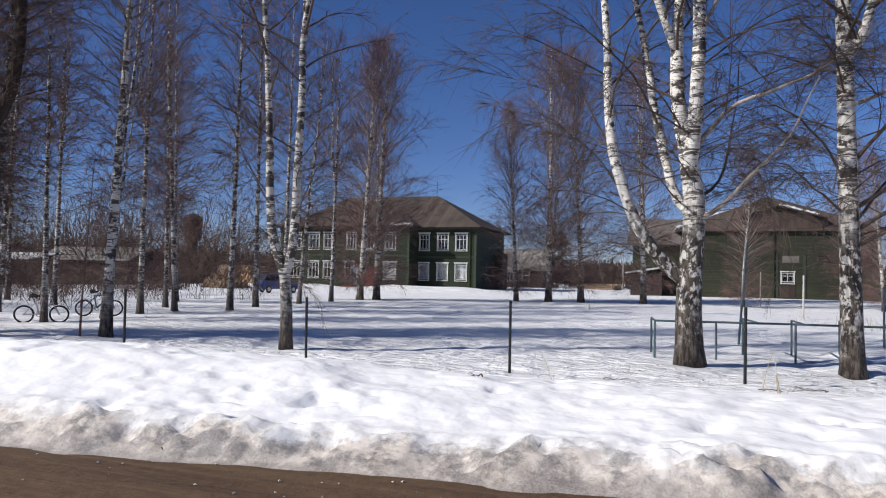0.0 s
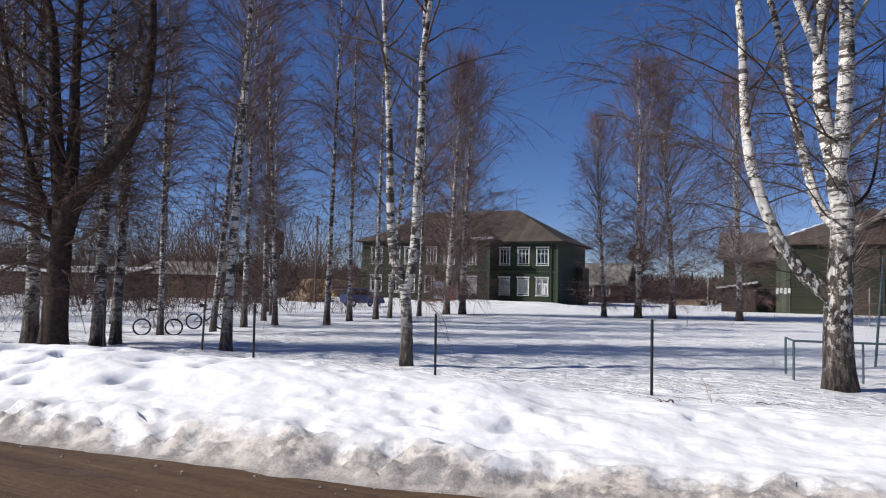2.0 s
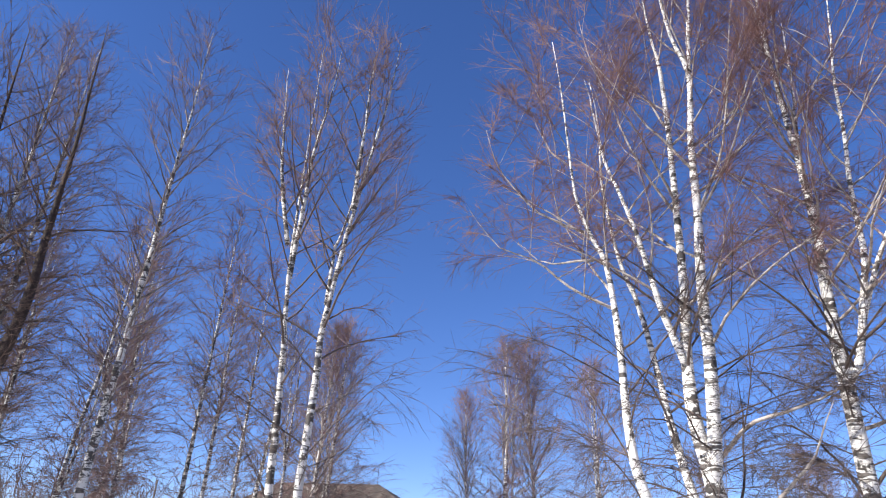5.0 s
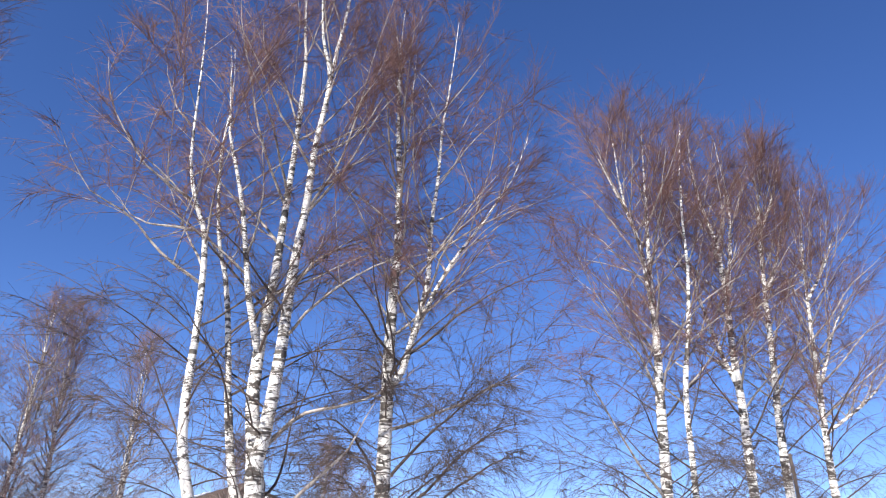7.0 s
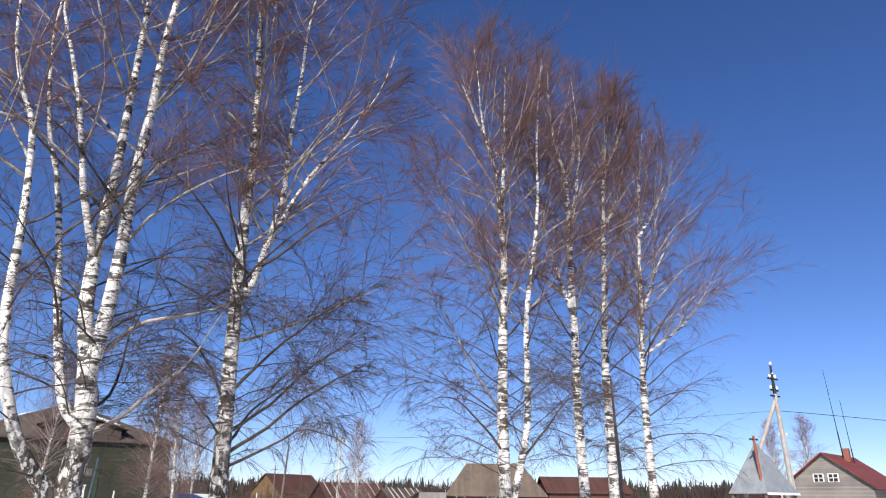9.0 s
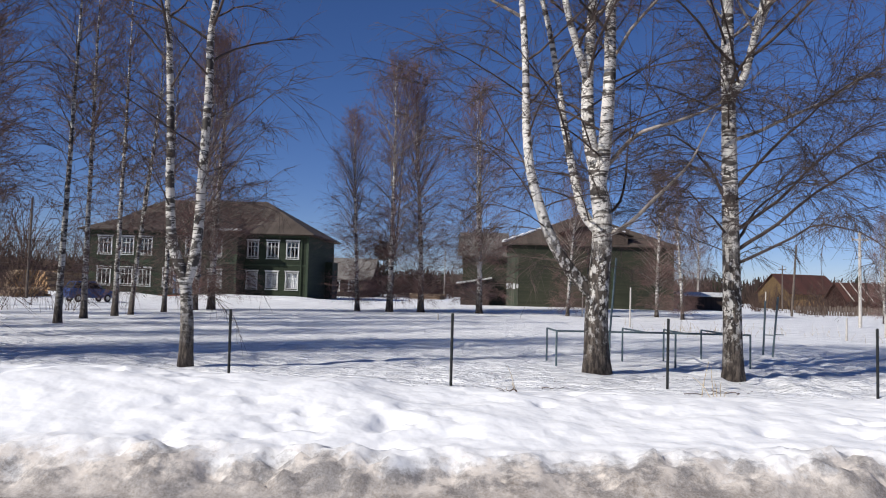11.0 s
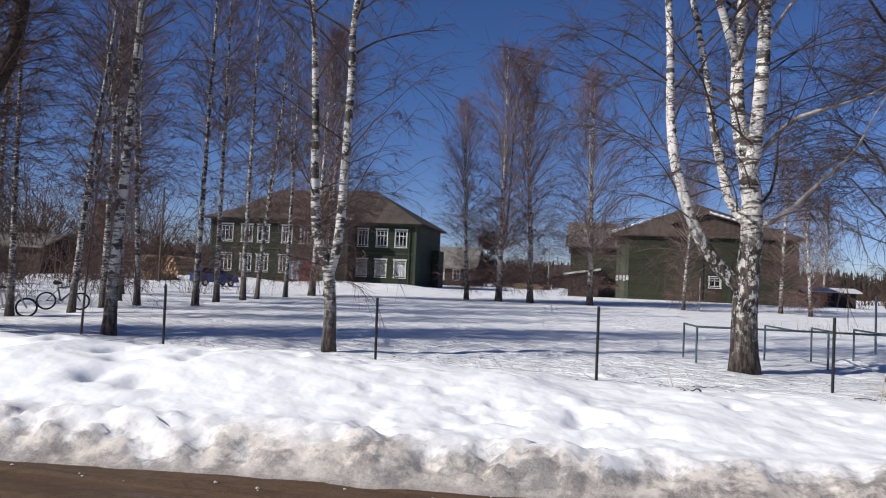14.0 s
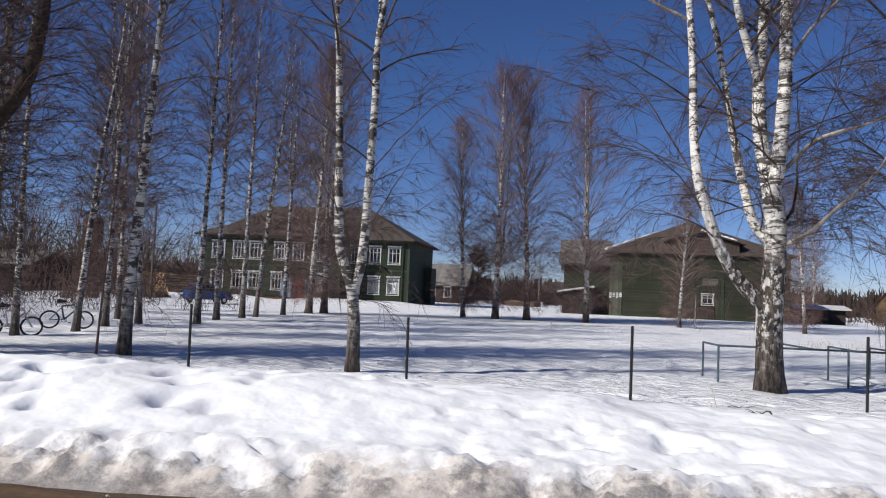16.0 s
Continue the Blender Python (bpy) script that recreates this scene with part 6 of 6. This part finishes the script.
def picket_run():
    f = thing("picket_fence", (0, 0, 0), "grey weathered picket fence round a garden", "fence")
    rng = random.Random(3)
    me = G().box((-0.03, -0.02, 0), (0.03, 0.02, 1.2)).mesh("picket", M["pole"])
    for i in range(34):
        x = 27 + i * 1.45 + rng.uniform(-0.2, 0.2)
        o = new("picket", me)
        o.parent, o.location, o.rotation_euler = f, (x, 42 - 0.22 * (x - 27), -0.1), (0, rng.uniform(-0.12, 0.12), -0.2)
        o.scale = (1, 1, rng.uniform(0.4, 1.15))


picket_run()


def board_fence(label, mat, start, end, n, tall, seed):
    f = thing("board_fence", (*start, ground_z(*start) - 0.1), label, "fence", "garden fences")
    rng = random.Random(seed)
    me = G().box((-0.11, -0.015, 0), (0.11, 0.015, 1.0)).mesh("board", mat)
    dx, dy = end[0] - start[0], end[1] - start[1]
    for i in range(n):
        t = i / n
        o = new("board", me)
        o.parent, o.location, o.rotation_euler = f, (dx * t, dy * t, ground_z(start[0] + dx * t, start[1] + dy * t) - f.location.z - 0.1), (0, rng.uniform(-0.03, 0.03), math.atan2(dy, dx))
        o.scale = (1, 1, tall + rng.uniform(-0.15, 0.1))
    part("rail", G().rod((0, 0.05, tall * 0.7), (dx, dy + 0.05, tall * 0.7), 0.04), M["pole"], f)


board_fence("tall red-brown board fence round a yard", M["redwood"], (56, 62), (96, 54), 170, 2.2, 8)
board_fence("low grey board fence behind a snow bank", M["pole"], (37.5, 92.5), (64, 67.5), 120, 1.25, 9)


def young_spruce(x, y, h, r):
    """A young conifer: whorls of drooping boughs, each set with many needle shoots."""
    t = thing("spruce_tree", (x, y, ground_z(x, y) - 0.1), "dense dark brown-green young conifer beside a house", "tree")
    rng = np.random.default_rng(77)
    part("trunk", G().tubes([(0, 0, 0), (0.05, 0, h * 0.5), (0, 0, h)], [0.2, 0.12, 0.02], 8), M["linden"], t)
    n = 150
    z = h * (0.04 + 0.95 * rng.random(n) ** 0.9)
    a = rng.uniform(0, math.tau, n)
    rise = 0.15 + 0.4 * z / h
    w = np.stack([np.cos(a), np.sin(a), rise], 1)
    L = shoots(rng, np.stack([0 * z, 0 * z, z], 1), w, r * np.sqrt(np.clip(1.03 - (z / h) ** 1.6, 0.02, 1)) * rng.uniform(0.75, 1.1, n), 6, 0.12, 0.0, 0.05)
    g = G().tubes(L, np.full((n, 1), 0.035) * np.linspace(1, 0.3, 6)[None], 4, False)
    o, d = along(L, rng.uniform(0.15, 1.0, (n, 26)))
    d = d / np.linalg.norm(d, axis=2, keepdims=True) + rng.normal(0, 0.6, d.shape)
    S = shoots(rng, o.reshape(-1, 3), d.reshape(-1, 3), rng.uniform(0.3, 0.8, n * 26), 3, 0.1, 0, 0.1)
    g.tubes(S, np.full((len(S), 1), 0.045) * np.linspace(1, 0.3, 3)[None], 3, False)
    part("needle_crown", g, M["drygreen"], t)["kind"] = "stuff"


young_spruce(-20.4, 118, 9.4, 3.0)


# ---- bicycles, car, litter ----
def bicycle(x, y, turn, lean, paint, label):
    b = thing("bicycle", (x, y, ground_z(x, y) - 0.01), label, "bicycle", "bicycles by the birches")
    b.rotation_euler = (lean, 0, turn)
    b.scale = (1.1, 1.1, 1.1)
    R = 0.295
    for wx in (0.0, 1.02):
        w = part("wheel", G().ring((wx, 0, R), (0, 1, 0), R - 0.035, 0.012, 28, 5), M["chrome"], b)
        part("tyre", G().ring((wx, 0, R), (0, 1, 0), R - 0.022, 0.030, 28, 7), M["rubber"], w)
        sp = G()
        for i in range(14):
            a = i * math.tau / 14
            sp.rod((wx, 0.02 * (-1) ** i, R), (wx + (R - 0.04) * math.cos(a), 0, R + (R - 0.04) * math.sin(a)), 0.002, None, 3)
        part("spokes", sp, M["chrome"], w)
        part("hub", G().rod((wx, -0.05, R), (wx, 0.05, R), 0.025), M["chrome"], w)
    S, H, BB, RR, FF = (0.33, 0, 0.74), (0.80, 0, 0.80), (0.42, 0, 0.29), (0, 0, R), (1.02, 0, R)
    fr = G()
    for p, q, r in ((S, H, 0.026), (BB, S, 0.026), (BB, (0.82, 0, 0.70), 0.028)):
        fr.rod(p, q, r)
    for s in (-0.05, 0.05):
        fr.rod((0, s, R), (0.41, s * 0.5, 0.29), 0.015).rod((0, s, R), (0.34, s * 0.4, 0.70), 0.014).rod((1.02, s, R), (0.84, s, 0.63), 0.018)
    fr.rod((0.84, -0.06, 0.63), (0.84, 0.06, 0.63), 0.012).rod((0.84, 0, 0.63), (0.785, 0, 0.86), 0.018)
    part("frame", fr, paint, b)
    part("handlebar", G().tubes(spline([(0.70, -0.30, 0.97), (0.80, -0.22, 0.97), (0.785, 0, 0.92), (0.80, 0.22, 0.97), (0.70, 0.30, 0.97)], 15), np.full(15, 0.012), 7), M["chrome"], b)
    for s in (-1, 1):
        part("grip", G().rod((0.70, s * 0.30, 0.97), (0.62, s * 0.33, 0.965), 0.018), M["rubber"], b)
    part("saddle", G().tubes([(0.17, 0, 0.90), (0.24, 0, 0.915), (0.36, 0, 0.90), (0.47, 0, 0.895)], [0.05, 0.08, 0.045, 0.02], 10), M["rubber"], b, smooth=True)
    part("seat_post", G().rod((0.33, 0, 0.74), (0.30, 0, 0.88), 0.013), M["chrome"], b)
    part("chainring", G().ring((0.42, 0.05, 0.29), (0, 1, 0), 0.08, 0.008, 20, 4), M["steel"], b)
    part("crank", G().rod((0.42, 0.07, 0.29), (0.56, 0.07, 0.20), 0.010).rod((0.42, -0.07, 0.29), (0.28, -0.07, 0.38), 0.010), M["chrome"], b)
    for s in (-1, 1):
        part("pedal", G().box((0.56 if s > 0 else 0.24, s * 0.12 - 0.05, 0.185 if s > 0 else 0.365), (0.64 if s > 0 else 0.32, s * 0.12 + 0.05, 0.21 if s > 0 else 0.39)), M["rubber"], b)


bicycle(-21.62, 19.0, 0.75, 0.10, M["pink"], "pale child's bicycle leaning on a birch in the snow")
bicycle(-22.15, 22.1, 0.72, -0.08, M["rail"], "dark bicycle parked behind a birch")


def blue_car(x, y, turn):
    c = thing("car", (x, y, ground_z(x, y)), "dark blue hatchback parked in the snow", "car")
    c.rotation_euler, c.scale = (0, 0, turn), (1.0, 1.0, 1.2)
    bm = bmesh.new()
    prof = [(-2.0, 0.32), (2.0, 0.32), (2.05, 0.62), (1.95, 0.85), (0.95, 0.98), (-1.9, 1.0), (-2.02, 0.7)]
    vs = [[bm.verts.new((px, s * 0.83, pz)) for px, pz in prof] for s in (-1, 1)]
    bm.faces.new(vs[0])
    bm.faces.new(list(reversed(vs[1])))
    for i in range(len(prof)):
        j = (i + 1) % len(prof)
        bm.faces.new((vs[0][j], vs[0][i], vs[1][i], vs[1][j]))
    bmesh.ops.recalc_face_normals(bm, faces=bm.faces)
    bmesh.ops.bevel(bm, geom=list(bm.edges), offset=0.06, segments=2, affect="EDGES")
    me = bpy.data.meshes.new("body")
    bm.to_mesh(me)
    bm.free()
    me.materials.append(M["carblue"])
    body = new("body", me)
    body.parent = c
    cab = [(-1.75, 0.98), (0.85, 0.97), (0.2, 1.45), (-1.35, 1.47)]
    part("glasshouse", G().add([(px, s * (0.76 if pz < 1.1 else 0.62), pz) for s in (-1, 1) for px, pz in cab], [(0, 1, 2, 3), (7, 6, 5, 4), (0, 4, 5, 1), (1, 5, 6, 2), (3, 2, 6, 7), (0, 3, 7, 4)]), M["dark"], c, "dark glazing")
    part("roof_panel", G().box((-1.40, -0.64, 1.42), (0.24, 0.64, 1.52)), M["carblue"], c)
    for s in (-1, 1):
        part("pillar", G().rod((0.85, s * 0.765, 0.97), (0.2, s * 0.635, 1.47), 0.035), M["carblue"], c)
        part("pillar", G().rod((-0.5, s * 0.765, 0.97), (-0.55, s * 0.635, 1.47), 0.035), M["carblue"], c)
        part("pillar", G().rod((-1.75, s * 0.765, 0.97), (-1.36, s * 0.635, 1.47), 0.045), M["carblue"], c)
        part("headlight", G().box((1.93, s * 0.62 - 0.15, 0.66), (2.06, s * 0.62 + 0.15, 0.80)), M["chrome"], c)
        for px in (-1.25, 1.28):
            w = part("wheel", G().ring((px, s * 0.78, 0.3), (0, 1, 0), 0.21, 0.095, 24, 8), M["rubber"], c)
            part("rim", G().rod((px, s * 0.72, 0.3), (px, s * 0.86, 0.3), 0.16, None, 16), M["chrome"], w)
    part("bumper", G().box((1.98, -0.8, 0.34), (2.12, 0.8, 0.56)), M["rubber"], c)


blue_car(-36.9, 58.6, 1.0)


def dry_stalks():
    rng = np.random.default_rng(12)
    P0 = []
    for cx, cy, n, s in ((2.2, 12.3, 6, 0.12), (8.5, 36, 60, 1.6), (14, 40, 50, 3), (-1.2, 11.9, 4, 0.15), (24, 33, 60, 4)):
        P0.append(np.stack([rng.normal(cx, s, n), rng.normal(cy, s, n)], 1))
    p = np.concatenate(P0)
    o = np.array([(x, y, ground_z(x, y) - 0.03) for x, y in p])
    P = shoots(rng, o, rng.normal(0, 0.25, o.shape) + (0, 0, 1), rng.uniform(0.2, 0.7, len(o)), 5, 0.15, 0, 0.1)
    tagged(part("dry_stalks", G().tubes(P, np.full((len(P), 1), 0.007) * np.linspace(1, 0.5, 5)[None], 4, False), M["straw"]), "dry grass stalks poking through the snow", "dry grass", kind="stuff")
    # broken twig crumbs on bank and road
    n = 130
    x = rng.uniform(-14, 8, n)
    v = rng.uniform(12.5, 17, n)
    y = v + 0.14 * x
    z = height(x, y) + 0.006
    a = rng.uniform(0, math.tau, n)
    l = rng.uniform(0.02, 0.07, n)
    A = np.stack([x, y, z], 1)
    d = np.stack([np.cos(a) * l, np.sin(a) * l, rng.uniform(0, 0.01, n)], 1)
    tagged(part("twig_litter", G().tubes(np.stack([A, A + d], 1), np.full((n, 2), 0.005), 4, False), M["brush"]), "small broken twigs and bark scattered on snow", "litter", kind="stuff")


dry_stalks()


def fallen_twig(x, y, length, turn, seed):
    """A thin bent twig lying on the snow, with two side shoots."""
    rng = np.random.default_rng(seed)
    t = thing("fallen_twig", (x, y, ground_z(x, y)), "thin bent birch twig lying on the snow", "twig", "twigs on the snow")
    n = 9
    u = np.linspace(0, 1, n)
    bend = np.cumsum(rng.normal(0, 0.3, n)) * 0.5 + turn
    px, py = np.cumsum(np.cos(bend)) * length / n, np.cumsum(np.sin(bend)) * length / n
    P = np.stack([px, py, height(x + px, y + py) - t.location.z + 0.012 + 0.02 * np.sin(u * 9)], 1)
    part("stem", G().tubes(P, np.linspace(0.010, 0.003, n), 5), M["brush"], t, smooth=True)
    for k in (3, 5):
        d = np.array([math.cos(bend[k] + 0.7), math.sin(bend[k] + 0.7), 0.25]) * length * 0.22
        part("shoot", G().rod(P[k], P[k] + d, 0.005, 0.002, 4), M["brush"], t)


for i, (x, y, length, turn) in enumerate([(2.0, 13.6, 1.0, 0.2), (3.3, 13.9, 0.7, 2.6), (6.8, 14.0, 1.3, 0.1), (8.2, 13.6, 0.8, 3.0), (4.6, 12.6, 0.5, 0.6), (-4.6, 8.7, 0.55, 0.9), (-4.3, 8.9, 0.4, 1.9),
                                          (1.3, 12.4, 0.4, 1.3), (-0.6, 13.9, 0.6, 0.3), (10.5, 13.8, 0.9, 0.2), (-1.2, 8.2, 0.35, 2.4), (-12.2, 12.6, 0.9, 0.1), (-13.0, 12.8, 0.8, 0.4), (-11.6, 12.4, 0.6, 2.9)]):
    fallen_twig(x, y, length, turn, 200 + i)


def road_stones():
    rng = np.random.default_rng(14)
    g = G()
    for _ in range(200):
        x, v = rng.uniform(-13, 4), rng.uniform(3.6, 5.9)
        y = v + 0.14 * x
        r = rng.uniform(0.006, 0.020)
        c = np.array([x, y, float(road_height(np.array(x), np.array(y))) + r * 0.3])
        d = rng.uniform(0.7, 1.2, (6, 1)) * r * np.array([[1, 0, 0], [-1, 0, 0], [0, 1, 0], [0, -1, 0], [0, 0, 0.7], [0, 0, -0.7]])
        g.add(c + d, [(0, 2, 4), (2, 1, 4), (1, 3, 4), (3, 0, 4), (2, 0, 5), (1, 2, 5), (3, 1, 5), (0, 3, 5)])
    tagged(part("road_stones", g, M["palepole"]), "loose grit and pebbles on the dirt road", "gravel", kind="stuff")


road_stones()
